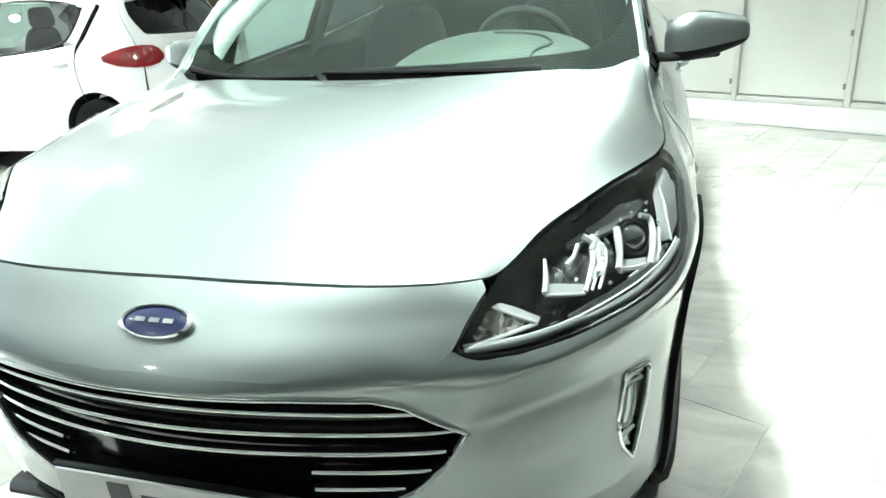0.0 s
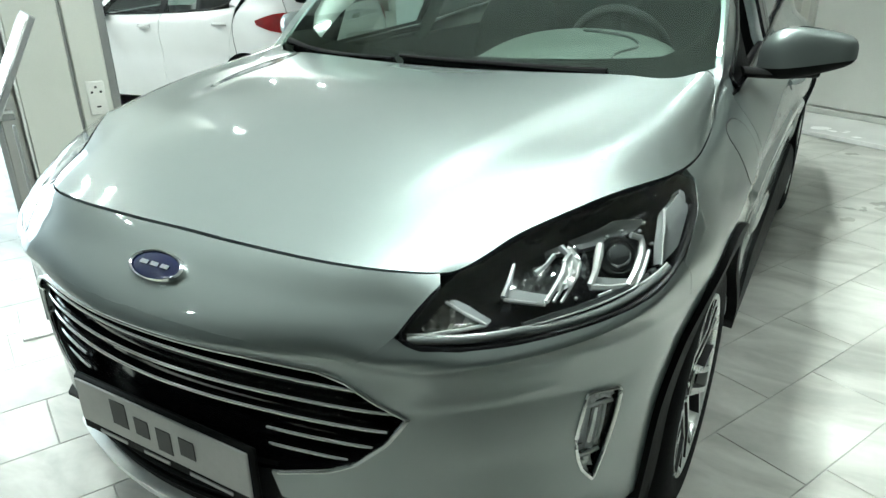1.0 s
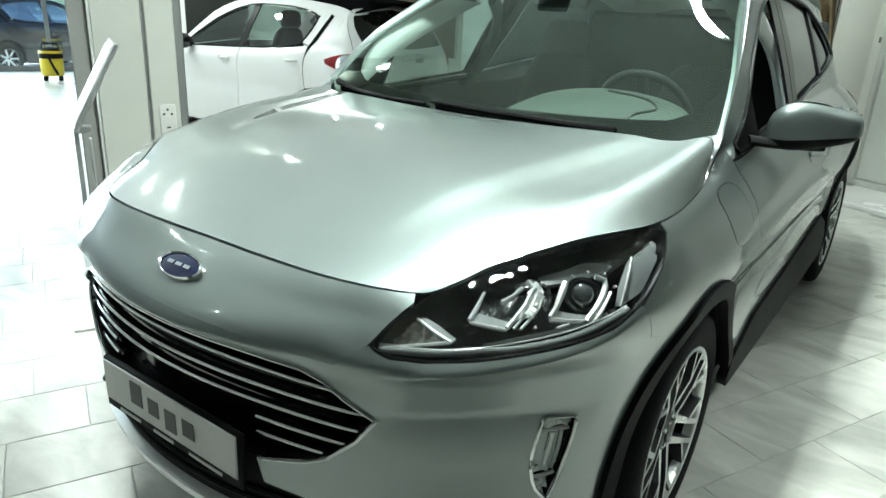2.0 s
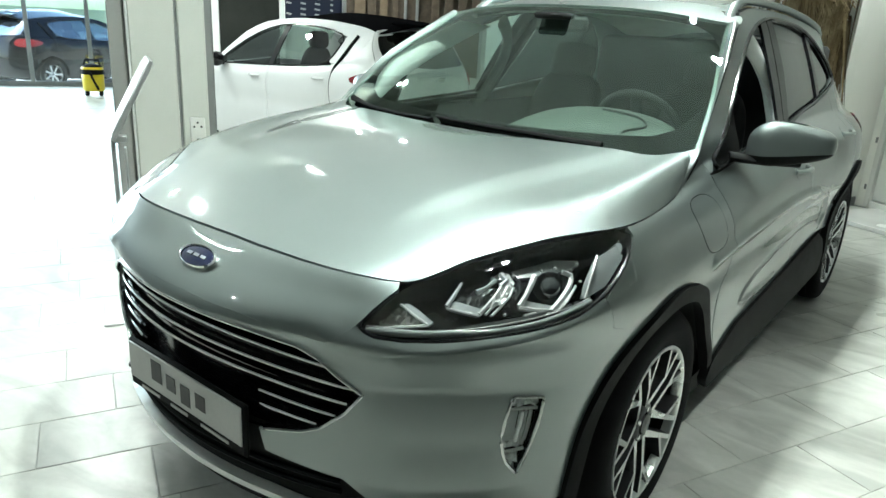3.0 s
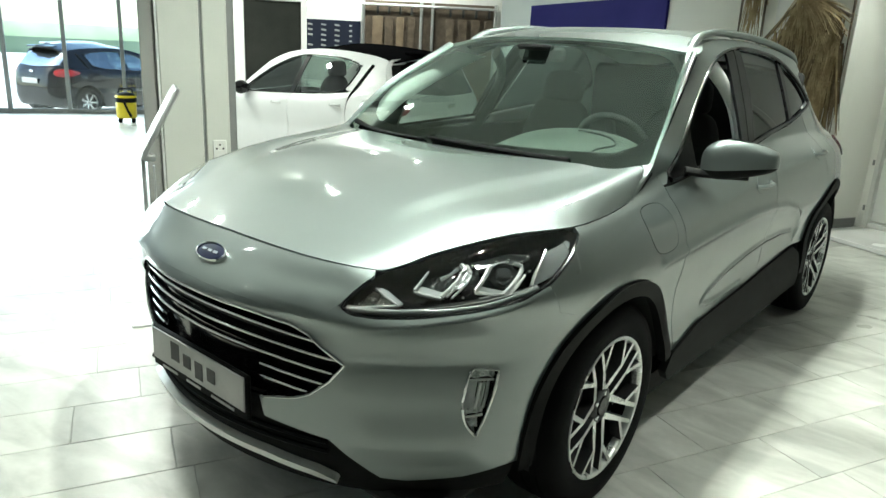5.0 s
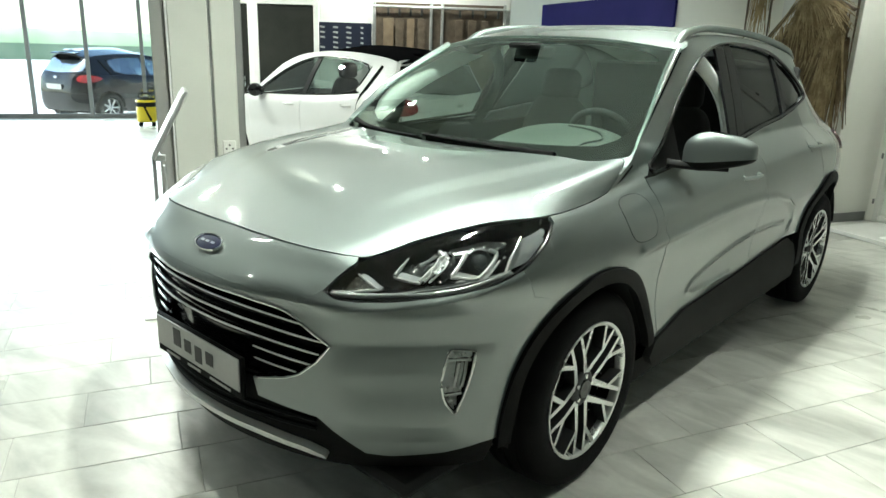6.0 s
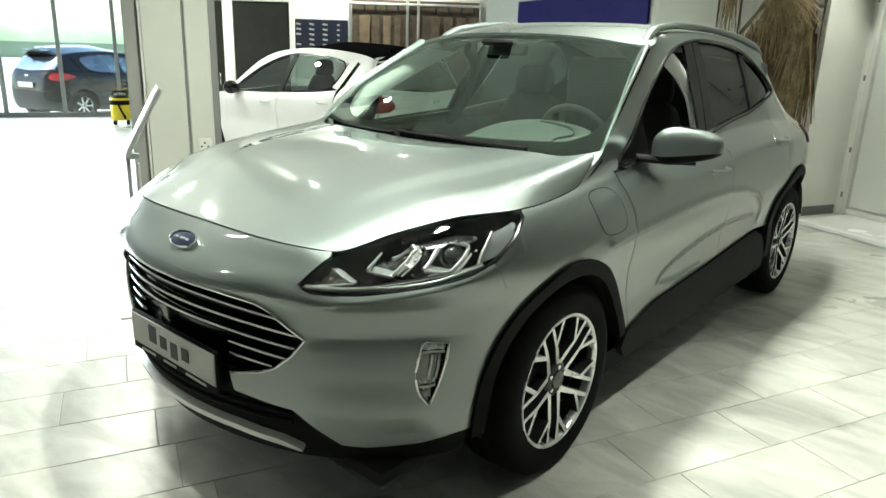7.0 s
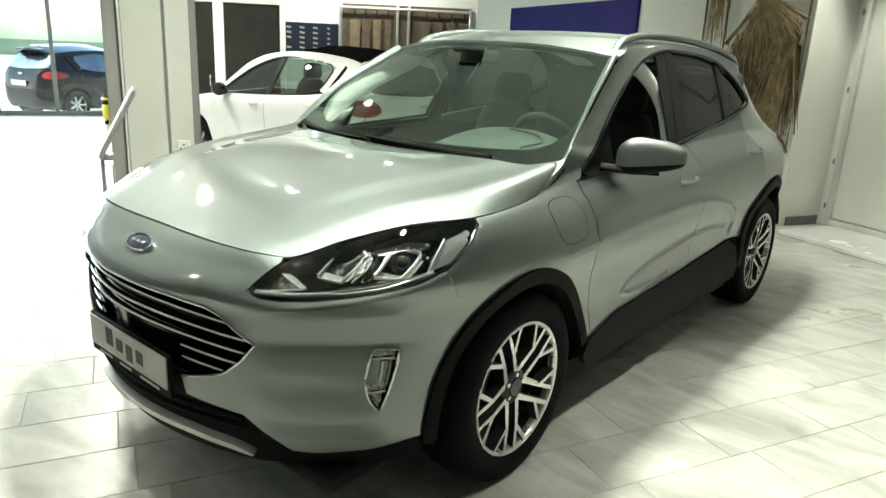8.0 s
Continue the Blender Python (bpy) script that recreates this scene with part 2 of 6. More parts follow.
def join(*parts):
    verts, faces, n = [], [], 0
    for v, f in parts:
        verts += [tuple(q) for q in v]
        faces += [tuple(i + n for i in q) for q in f]
        n += len(v)
    return (verts, faces)


def moved(vf, m):
    return ([tuple(m @ Vector(v)) for v in vf[0]], vf[1])


def box(cx, cy, cz, sx, sy, sz, bevel=0.004, rz=0.0, rx=0.0, ry=0.0):
    """A box with chamfered edges, as verts and faces."""
    b = min(bevel, 0.45 * min(sx, sy, sz))
    verts, faces, index = [], [], {}
    for ax in range(3):
        for s in (-1, 1):
            ids = []
            for i, j in ((-1, -1), (1, -1), (1, 1), (-1, 1)):
                h = [sx / 2, sy / 2, sz / 2]
                o = [0, 0, 0]
                o[ax] = s * h[ax]
                o[(ax + 1) % 3] = i * (h[(ax + 1) % 3] - b)
                o[(ax + 2) % 3] = j * (h[(ax + 2) % 3] - b)
                index[ax, s, i, j] = len(verts)
                ids.append(len(verts))
                verts.append(o)
            faces.append(ids if s > 0 else ids[::-1])
    # chamfers: edges and corners
    sign = lambda ax, c: {0: (c[1], c[2]), 1: (c[2], c[0]), 2: (c[0], c[1])}[ax]
    at = lambda ax, c: index[(ax, c[ax], *sign(ax, c))]
    for ax in range(3):
        k, l = (ax + 1) % 3, (ax + 2) % 3
        for i in (-1, 1):
            for j in (-1, 1):
                lo, hi = [0, 0, 0], [0, 0, 0]
                lo[ax], hi[ax] = -1, 1
                lo[k] = hi[k] = i
                lo[l] = hi[l] = j
                q = [at(k, lo), at(k, hi), at(l, hi), at(l, lo)]
                faces.append(q if i * j < 0 else q[::-1])
    for i in (-1, 1):
        for j in (-1, 1):
            for k in (-1, 1):
                q = [at(0, (i, j, k)), at(1, (i, j, k)), at(2, (i, j, k))]
                faces.append(q if i * j * k > 0 else q[::-1])
    m = pose(cx, cy, cz, rx, ry, rz)
    return ([tuple(m @ Vector(v)) for v in verts], faces)


def lathe(profile, n=48, axis="x"):
    """Turns a profile of (along, radius) round an axis."""
    verts, faces = [], []
    k = len(profile)
    for i in range(n):
        c, s = math.cos(2 * math.pi * i / n), math.sin(2 * math.pi * i / n)
        for a, r in profile:
            verts.append((a, r * c, r * s) if axis == "x" else (r * c, r * s, a))
    for i in range(n):
        for j in range(k - 1):
            a, b = i * k + j, ((i + 1) % n) * k + j
            faces.append((a, a + 1, b + 1, b) if axis == "x" else (a, b, b + 1, a + 1))
    return (verts, faces)


def sweep(path, r, n=8, closed=False, flatten=1.0, up=(0, 0, 1)):
    """A rod along a path; flatten squeezes it along up."""
    p = np.array(path, float)
    d = np.gradient(p, axis=0) if not closed else np.roll(p, -1, 0) - np.roll(p, 1, 0)
    d /= np.linalg.norm(d, axis=1, keepdims=True) + 1e-12
    a = np.cross(d, np.array(up, float))
    a /= np.linalg.norm(a, axis=1, keepdims=True) + 1e-9
    b = np.cross(a, d)
    r = np.broadcast_to(np.asarray(r, float), (len(p),))
    verts, faces = [], []
    for i in range(len(p)):
        for j in range(n):
            t = 2 * math.pi * j / n
            verts.append(p[i] + r[i] * (math.cos(t) * a[i] + math.sin(t) * flatten * b[i]))
    m = len(p)
    for i in range(m if closed else m - 1):
        for j in range(n):
            i2 = (i + 1) % m
            faces.append((i * n + j, i * n + (j + 1) % n, i2 * n + (j + 1) % n, i2 * n + j))
    if not closed:
        faces += [tuple(range(n))[::-1], tuple((m - 1) * n + j for j in range(n))]
    return (verts, faces)


def rounded(poly, rounds=2):
    """Cuts the corners of a closed outline."""
    p = np.array(poly, float)
    for _ in range(rounds):
        q = np.roll(p, -1, 0)
        p = np.stack([0.75 * p + 0.25 * q, 0.25 * p + 0.75 * q], 1).reshape(-1, 2)
    return p


def inside(poly, x, y):
    r = np.zeros(np.shape(x), bool)
    for (x0, y0), (x1, y1) in zip(poly, np.roll(poly, -1, 0)):
        with np.errstate(divide="ignore", invalid="ignore"):
            r ^= ((y0 > y) != (y1 > y)) & (x < (x1 - x0) * (y - y0) / (y1 - y0 + 1e-15) + x0)
    return r


def nearest(poly, x, y, sx=1.0, sy=1.0):
    """The nearest points of an outline, and how far they are."""
    best, bx, by = np.full(x.shape, 1e9), x.copy(), y.copy()
    for (x0, y0), (x1, y1) in zip(poly, np.roll(poly, -1, 0)):
        dx, dy = (x1 - x0) * sx, (y1 - y0) * sy
        t = np.clip((((x - x0) * sx) * dx + ((y - y0) * sy) * dy) / (dx * dx + dy * dy + 1e-15), 0, 1)
        px, py = x0 + t * (x1 - x0), y0 + t * (y1 - y0)
        d = np.hypot((px - x) * sx, (py - y) * sy)
        k = d < best
        best, bx, by = np.where(k, d, best), np.where(k, px, bx), np.where(k, py, by)
    return bx, by, best


def sheet(f, poly, cell, holes=(), thick=0.012, scale=(1.0, 1.0), turned=False):
    """A curved panel: the part of the surface f(a, b) inside an outline, less some holes, with its edges turned in."""
    poly = np.array(poly, float)
    (a0, b0), (a1, b1) = poly.min(0), poly.max(0)
    na, nb = max(2, int(round((a1 - a0) * scale[0] / cell))), max(2, int(round((b1 - b0) * scale[1] / cell)))
    a, b = np.meshgrid(np.linspace(a0, a1, na + 1), np.linspace(b0, b1, nb + 1), indexing="ij")
    ca, cb = (a[:-1, :-1] + a[1:, 1:]) / 2, (b[:-1, :-1] + b[1:, 1:]) / 2
    keep = inside(poly, ca, cb)
    for h in holes:
        keep &= ~inside(np.array(h, float), ca, cb)
    count = np.zeros(a.shape, int)
    for i, j in ((0, 0), (1, 0), (0, 1), (1, 1)):
        count[i:na + i, j:nb + j] += keep
    edge = (count > 0) & (count < 4)
    ea, eb = a[edge], b[edge]
    best = np.full(ea.shape, 1e9)
    na_, nb_ = ea.copy(), eb.copy()
    for loop in (poly, *holes):
        px, py, d = nearest(np.array(loop, float), ea, eb, *scale)
        k = d < best
        best, na_, nb_ = np.where(k, d, best), np.where(k, px, na_), np.where(k, py, nb_)
    k = best < 1.2 * cell
    a[edge], b[edge] = np.where(k, na_, ea), np.where(k, nb_, eb)
    pts = f(a, b)
    index = -np.ones(a.shape, int)
    index[count > 0] = np.arange((count > 0).sum())
    verts = pts[count > 0]
    i, j = np.nonzero(keep)
    faces = np.stack([index[i, j], index[i + 1, j], index[i + 1, j + 1], index[i, j + 1]], 1)
    if turned:
        faces = faces[:, ::-1]
    if not thick:
        return (verts, [tuple(q) for q in faces])
    p = verts[faces]
    n = np.cross(p[:, 2] - p[:, 0], p[:, 3] - p[:, 1])
    vn = np.zeros_like(verts)
    for c in range(4):
        np.add.at(vn, faces[:, c], n)
    vn /= np.linalg.norm(vn, axis=1, keepdims=True) + 1e-12
    edges = {}
    for q in faces:
        for c in range(4):
            e = (q[c], q[(c + 1) % 4])
            if (e[1], e[0]) in edges:
                del edges[e[1], e[0]]
            else:
                edges[e] = 1
    rim = sorted({v for e in edges for v in e})
    low = {v: len(verts) + k for k, v in enumerate(rim)}
    inner = verts[rim] - vn[rim] * thick
    sides = [(e[1], e[0], low[e[0]], low[e[1]]) for e in edges]
    return (np.vstack([verts, inner]), [tuple(q) for q in faces] + sides)


def coons(c0, c1, d0, d1, level=False):
    """A patch between four curves, each over 0 to 1: c along u at v = 0 and 1, d along v at u = 0 and 1. level: with no kink across u = 0."""
    def at(u, v):
        u, v = np.broadcast_arrays(np.asarray(u, float), np.asarray(v, float))
        U, V = (u * u if level else u)[..., None], v[..., None]
        z, o = np.zeros_like(u), np.ones_like(u)
        flat = ((1 - U) * (1 - V) * c0(z) + U * (1 - V) * c0(o) + (1 - U) * V * c1(z) + U * V * c1(o))
        return (1 - V) * c0(u) + V * c1(u) + (1 - U) * d0(v) + U * d1(v) - flat
    return at


def both(f):
    """A surface on both sides, by a signed first parameter."""
    def at(a, b):
        r = f(np.abs(a), b)
        r[..., 0] *= np.where(np.asarray(a) < 0, -1, 1)
        return r
    return at


def mirrored(half):
    """A closed outline from its right half, which starts and ends on the middle line."""
    h = [tuple(q) for q in half]
    return h + [(-x, y) for x, y in reversed(h) if abs(x) > 1e-6]


def spline(pts, even=False):
    """A smooth curve through a few control points: rows of (parameter, value, ...). even: level at its start, as across a middle line."""
    a = np.array(pts, float)
    t, v = a[:, 0], a[:, 1:]
    h = np.diff(t)[:, None]
    d = np.diff(v, axis=0) / h
    m = np.vstack([d[:1], (d[:-1] * h[1:] + d[1:] * h[:-1]) / (h[1:] + h[:-1]), d[-1:]])
    if even:
        m[0, 1 if v.shape[1] > 1 else 0:] = 0

    def at(s):
        s = np.asarray(s, float)
        i = np.clip(np.searchsorted(t, s) - 1, 0, len(t) - 2)
        w = t[i + 1] - t[i]
        u = ((s - t[i]) / w)[..., None]
        w = w[..., None]
        r = (v[i] * (2 * u**3 - 3 * u**2 + 1) + m[i] * w * (u**3 - 2 * u**2 + u)
             + v[i + 1] * (3 * u**2 - 2 * u**3) + m[i + 1] * w * (u**3 - u**2))
        return r[..., 0] if r.shape[-1] == 1 else r
    return at


def chain(points):
    """A spline through plan points, by the length along it in metres."""
    a = np.array(points, float)
    s = np.r_[0, np.cumsum(np.hypot(*np.diff(a, axis=0).T))]
    f = spline(np.c_[s, a], even=True)
    q = np.linspace(0, s[-1], 600)
    c = f(q)
    l = np.r_[0, np.cumsum(np.hypot(*np.diff(c, axis=0).T))]
    return (lambda p: f(np.interp(p, l, q))), l[-1]


def smooth(a, b, x):
    u = np.clip((np.asarray(x, float) - a) / (b - a), 0, 1)
    return u * u * (3 - 2 * u)


# ---- the shape of the suv: y to the rear from the front axle, x to the left side, z up
OUTLINE, OUT_END = chain([(0, -0.985), (0.28, -0.95), (0.54, -0.855), (0.73, -0.705), (0.86, -0.53), (0.912, -0.33), (0.93, 0), (0.93, 0.5),
                          (0.93, 1.3), (0.93, 2.0), (0.925, 2.71), (0.885, 3.02), (0.795, 3.32), (0.56, 3.53), (0, 3.62)])
TABLE = np.linspace(0, OUT_END, 900)
TABLE_XY = OUTLINE(TABLE)


def p_at(y):
    """The length along the outline at which the side has that y."""
    return float(np.interp(y, TABLE_XY[:, 1], TABLE))


EDGE_Z = spline([(0, 0.911), (0.2, 0.913), (0.4, 0.916), (0.55, 0.9145), (0.60, 0.912), (0.65, 0.9115), (0.72, 0.927), (0.8, 0.948), (0.95, 0.980), (1.1, 1.0), (1.3, 1.004), (1.55, 1.013), (1.76, 1.036), (2.0, 1.086), (2.3, 1.1), (9, 1.1)], even=True)
EDGE_IN = spline([(0, 0.168), (0.2, 0.148), (0.4, 0.108), (0.55, 0.088), (0.66, 0.092), (0.8, 0.14), (0.95, 0.148), (1.05, 0.138), (1.15, 0.115), (1.32, 0.084), (1.65, 0.088), (2.05, 0.15), (2.3, 0.16), (9, 0.16)], even=True)
SIDE_IN = spline([(0.15, 0.06), (0.3, 0.03), (0.42, 0.02), (0.56, 0.034), (0.68, 0.028), (0.79, 0.006), (0.86, 0.006), (0.94, 0.018), (1.02, 0.042), (1.1, 0.075),
                  (1.3, 0.155), (1.45, 0.225), (1.55, 0.28), (1.62, 0.34)])
FRONT_IN = spline([(0.15, 0.1), (0.25, 0.06), (0.34, 0.03), (0.45, 0.02), (0.6, 0.014), (0.7, 0.01), (0.772, 0.012), (0.8, 0.0), (1.7, 0.0)])
REAR_IN = spline([(0.15, 0.1), (0.4, 0.02), (0.7, 0.0), (0.95, 0.06), (1.1, 0.14), (1.3, 0.3), (1.5, 0.5), (1.62, 0.66)])


SIDE_START = p_at(1.0) - 1.0
# two raised lines along the doors, as (y, z): a shoulder that hooks down before the rear wheel, and the rim of a floor
# reflection over the sill, shaped as a ridge
SHOULDER = [(0.22, 0.826), (0.45, 0.838), (0.66, 0.846), (0.90, 0.856), (1.17, 0.860), (1.42, 0.853), (1.65, 0.83), (1.86, 0.782), (2.0, 0.72), (2.06, 0.66), (2.02, 0.61)]
REFLECTION_RIM = [(1.20, 0.533), (0.95, 0.526), (0.78, 0.532), (0.728, 0.547), (0.775, 0.58), (0.88, 0.608), (1.0, 0.633), (1.22, 0.664), (1.47, 0.682), (1.70, 0.678), (1.92, 0.655)]


def away(line, y, z):
    """How far points of the side lie from an open line."""
    best = np.full(np.shape(y), 9.0)
    for (a, b), (c, d) in zip(line, line[1:]):
        t = np.clip(((y - a) * (c - a) + (z - b) * (d - b)) / ((c - a) ** 2 + (d - b) ** 2), 0, 1)
        best = np.minimum(best, np.hypot(a + t * (c - a) - y, b + t * (d - b) - z))
    return best


LEDGE = spline([(0, 0.80), (0.42, 0.802), (0.495, 0.788), (0.55, 0.776), (0.684, 0.793), (0.817, 0.814), (0.955, 0.839), (1.06, 0.860), (1.2, 0.89), (9, 0.89)])
LEDGE_OUT = spline([(0, 0.0), (0.40, 0.0), (0.44, 0.002), (0.5, 0.009), (0.56, 0.017), (0.65, 0.028), (0.817, 0.029), (0.955, 0.021), (1.06, 0.008), (1.2, 0.0), (9, 0.0)])
LEDGE_HIGH = spline([(0, 0.05), (0.42, 0.05), (0.495, 0.045), (0.55, 0.042), (0.60, 0.034), (0.65, 0.028), (0.817, 0.026), (0.955, 0.022), (1.06, 0.014), (9, 0.006)])


def inset(p, z):
    """How far the body lies inside its outline."""
    p, z = np.broadcast_arrays(np.asarray(p, float), np.asarray(z, float))
    side, tail = smooth(0.75, 1.5, p), smooth(OUT_END - 1.0, OUT_END - 0.35, p)
    low = (SIDE_IN(z) * side + FRONT_IN(z) * (1 - side)) * (1 - tail) + REAR_IN(z) * tail
    start = 0.78 + 0.03 * smooth(0.3, 0.9, p)
    tau = np.clip((z - start) / (EDGE_Z(p) - start), 0, 1.05)
    slope = 0.82 * (1 - smooth(0.5, 0.72, p))
    nose = EDGE_IN(p) * ((1 - slope) * (1 - np.sqrt(1 - (0.95 * tau.clip(0, 1)) ** 2)) / 0.688 + slope * tau)
    front = 1 - smooth(1.7, 2.3, p)
    y = p - SIDE_START
    fold = 0.013 * np.exp(-(away(SHOULDER, y, z) / 0.019) ** 2) + 0.0075 * np.exp(-(away(REFLECTION_RIM, y, z) / 0.010) ** 2)
    # the ledge under the headlamp
    crease, proud = LEDGE(p), LEDGE_OUT(p) * smooth(0.40, 0.46, p)
    low = low + 0.40 * smooth(4.1, 4.85, p) * np.clip(z - 1.08, 0, 0.6) + 0.013 * smooth(0.5, 0.62, p) * (1 - smooth(0.9, 1.15, p)) * smooth(0.76, 0.675, z) * np.clip(1 - (0.675 - z) / 0.10, 0, 1) ** 1.6
    lip = 0.012 * smooth(0.52, 0.66, p) * (1 - smooth(0.86, 1.0, p)) * smooth(0.56, 0.43, z) * np.clip(1 - (0.43 - z) / 0.06, 0, 1)
    step = np.where(z > crease, np.clip(1 - (z - crease) / LEDGE_HIGH(p), 0, 1), np.clip(1 - (crease - z) / 0.12, 0, 1) ** 1.4)
    return low * (1 - front * smooth(0, 0.7, tau)) + nose * front - proud * step - lip - fold


def body(p, z):
    """The skin of the body from the sill to the roof."""
    p, z = np.broadcast_arrays(np.asarray(p, float), np.asarray(z, float))
    c, e = OUTLINE(p), 1e-3
    d = OUTLINE(np.clip(p + e, 0, OUT_END)) - OUTLINE(np.clip(p - e, 0, OUT_END))
    d[..., 1] = np.where(p < 2 * e, 0, d[..., 1])
    d /= np.linalg.norm(d, axis=-1, keepdims=True)
    k = inset(p, z)
    return np.stack([c[..., 0] - d[..., 1] * k, c[..., 1] + d[..., 0] * k, z], -1)


def sunk(p, z, deep):
    """A surface that lies deep metres under the skin."""
    p, z = np.broadcast_arrays(np.asarray(p, float), np.asarray(z, float))
    e = 3e-3
    n = np.cross(body(p + e, z) - body(np.clip(p - e, 0, None), z), body(p, z + e) - body(p, z - e))
    n[..., 0] = np.where(p < 2 * e, 0, n[..., 0])
    n /= np.linalg.norm(n, axis=-1, keepdims=True) + 1e-12
    return body(p, z) - n * np.asarray(deep, float)[..., None]

# ---- the showroom
def slab(name, size, at, material, label="", category="", kind="structure", bevel=0.003):
    """A box of the room, by its centre in the room's axes."""
    ob = part(name, box(0, 0, 0, *size, bevel), material, None, label, ROOM @ Matrix.Translation(at))
    return tagged(ob, label, category, "", kind)


U0, U1, V0, V1 = -12.6, 7.0, -8.0, 4.95
floor = slab("floor", (U1 - U0 + 0.4, 14.6, 0.2), ((U0 + U1) / 2, -1.0, -0.103), GROUT, "pale veined rectangular floor tiles with grey joints", "floor")
slab("ceiling", (U1 - U0 + 0.6, 14.8, 0.2), ((U0 + U1) / 2, -1.0, CEIL + 0.1), CEILING, "plain white ceiling", "ceiling")
slab("wall_north", (10.76, 0.2, CEIL), (-7.42, V1 + 0.1, CEIL / 2), WALL, "cream painted back wall", "wall")
slab("wall_return", (0.2, 0.65, CEIL), (-2.14, 5.375, CEIL / 2), WALL, "cream wall return beside the panels", "wall")
slab("baseboard", (0.015, 0.44, 0.09), (-2.032, 5.27, 0.045), GREY_METAL, "grey baseboard", "baseboard")
slab("wall_panels", (9.1, 0.15, CEIL), (2.51, 5.6, CEIL / 2), WALL, "wall behind the grey panels", "wall")
# unseen walls that close the room, kept dark to hold back bounced light
slab("wall_east", (0.2, 14.0, CEIL), (U1 + 0.1, -1.2, CEIL / 2), UNSEEN_WALL, "unseen side wall, grey to cut bounced light", "wall")
slab("wall_south", (U1 - U0, 0.2, CEIL), ((U0 + U1) / 2, V0 - 0.1, CEIL / 2), UNSEEN_WALL, "unseen wall, grey to cut bounced light", "wall")
slab("wall_west_top", (0.2, 13.2, CEIL - 2.75), (U0 - 0.1, -1.55, (CEIL + 2.75) / 2), WALL_WHITE, "white lintel over the glazed front", "wall")
slab("wall_west_end", (0.2, 5.22, 2.75), (U0 - 0.1, 2.36, 1.375), WALL_WHITE, "white wall beside the glazed front", "wall")

# the glazed front
front = thing("window_front", "glazed shop front with grey metal posts", "window", ROOM @ Matrix.Translation((U0, 0, 0)), kind="structure")
posts = [-0.3, -1.25, -2.23, -3.21, -4.9, -6.4, -7.9]
for v in posts:
    part("window_frame", box(-0.03, v, 1.375, 0.09, 0.07, 2.75, 0.006), GREY_METAL, front)
for a, b in zip(posts, posts[1:]):
    w = a - b - 0.07
    part("window_sill", box(-0.03, (a + b) / 2, 0.04, 0.08, w, 0.08, 0.005), GREY_METAL, front)
    part("window_head", box(-0.03, (a + b) / 2, 2.71, 0.08, w, 0.08, 0.005), GREY_METAL, front)
    pane = part("pane", box(-0.03, (a + b) / 2, 1.375, 0.012, w, 2.59, 0.002), PANE, front)
    pane.visible_shadow = False

# diagonal partition with the dark doors, the board and the rack
PART = pose(-3.82, 5.173, 0, 0, 0, 40)  # its x runs along the wall, its -y faces the room
def on_wall(x, z, y=0.0):
    return PART @ Matrix.Translation((x, y, z))


wall_p = part("wall_partition", box(-1.86, 0.1, CEIL / 2, 4.28, 0.2, CEIL), WALL_WHITE, None, m=PART)
tagged(wall_p, "white partition with dark glazed doors", "wall", "", "structure")

# grey panels on the far side, on a white step
step = slab("step", (8.86, 0.75, 0.04), (2.62, 5.075, 0.02), WHITE_GLOSS, "low white lacquered step", "step", bevel=0.006)
screen = thing("panel_wall", "grey panels in pale metal frames with small hinges", "wall panel", ROOM @ Matrix.Translation((0, 5.45, 0.04)), kind="structure")
for k in range(9):
    u = -1.88 + 0.96 * k
    part("panel_post", box(u, 0, 1.35, 0.05, 0.06, 2.7, 0.006), FRAME_PALE, screen)
    for z in (0.18, 0.62, 1.3, 2.0):
        part("hinge", box(u - 0.035, -0.035, z, 0.02, 0.012, 0.05, 0.003), GREY_METAL, screen)
    if k < 8:
        part("panel", box(u + 0.48, 0.02, 1.36, 0.905, 0.02, 2.6, 0.004), FROST, screen)
        part("panel_rail", box(u + 0.48, 0, 0.025, 0.905, 0.05, 0.05, 0.006), FRAME_PALE, screen)

# the clad column with sockets
col = thing("column", "cream clad column with a groove and grey edges", "column", ROOM @ Matrix.Translation((-2.13, -0.66, 0)), kind="structure")
part("column_core", box(-0.24, 0, CEIL / 2, 0.36, 0.50, CEIL, 0.01), GREY_METAL, col)
part("cladding_board", box(-0.03, -0.078, CEIL / 2, 0.06, 0.235, CEIL, 0.006), COLUMN, col)
part("cladding_board", box(-0.03, 0.128, CEIL / 2, 0.06, 0.145, CEIL, 0.006), COLUMN, col)
part("groove_strip", box(-0.05, 0.047, CEIL / 2, 0.06, 0.03, CEIL, 0.003), GREY_METAL, col)
part("column_wing", box(-0.10, -0.255, CEIL / 2, 0.12, 0.085, CEIL, 0.006), WING_GREY, col)
part("edge_strip", box(-0.02, -0.203, CEIL / 2, 0.05, 0.012, CEIL, 0.003), WHITE_GLOSS, col)

# outside
ground = part("ground", box(0, 0, -0.45, 900, 900, 0.4), ASPHALT)
tagged(ground, "pale grey asphalt yard", "ground", "", "structure")
bank = part("grass_bank", box(-78, 30, -0.2, 30, 260, 4.9, 1.2), GRASS)
tagged(bank, "green grass bank behind the yard", "grass", "", "structure")


# ---- the silver suv
def edge(p):
    return body(p, EDGE_Z(p))


def on(*yz):
    """Side-view points (y, z) as points of the skin."""
    return [(p_at(y), z) for y, z in yz]


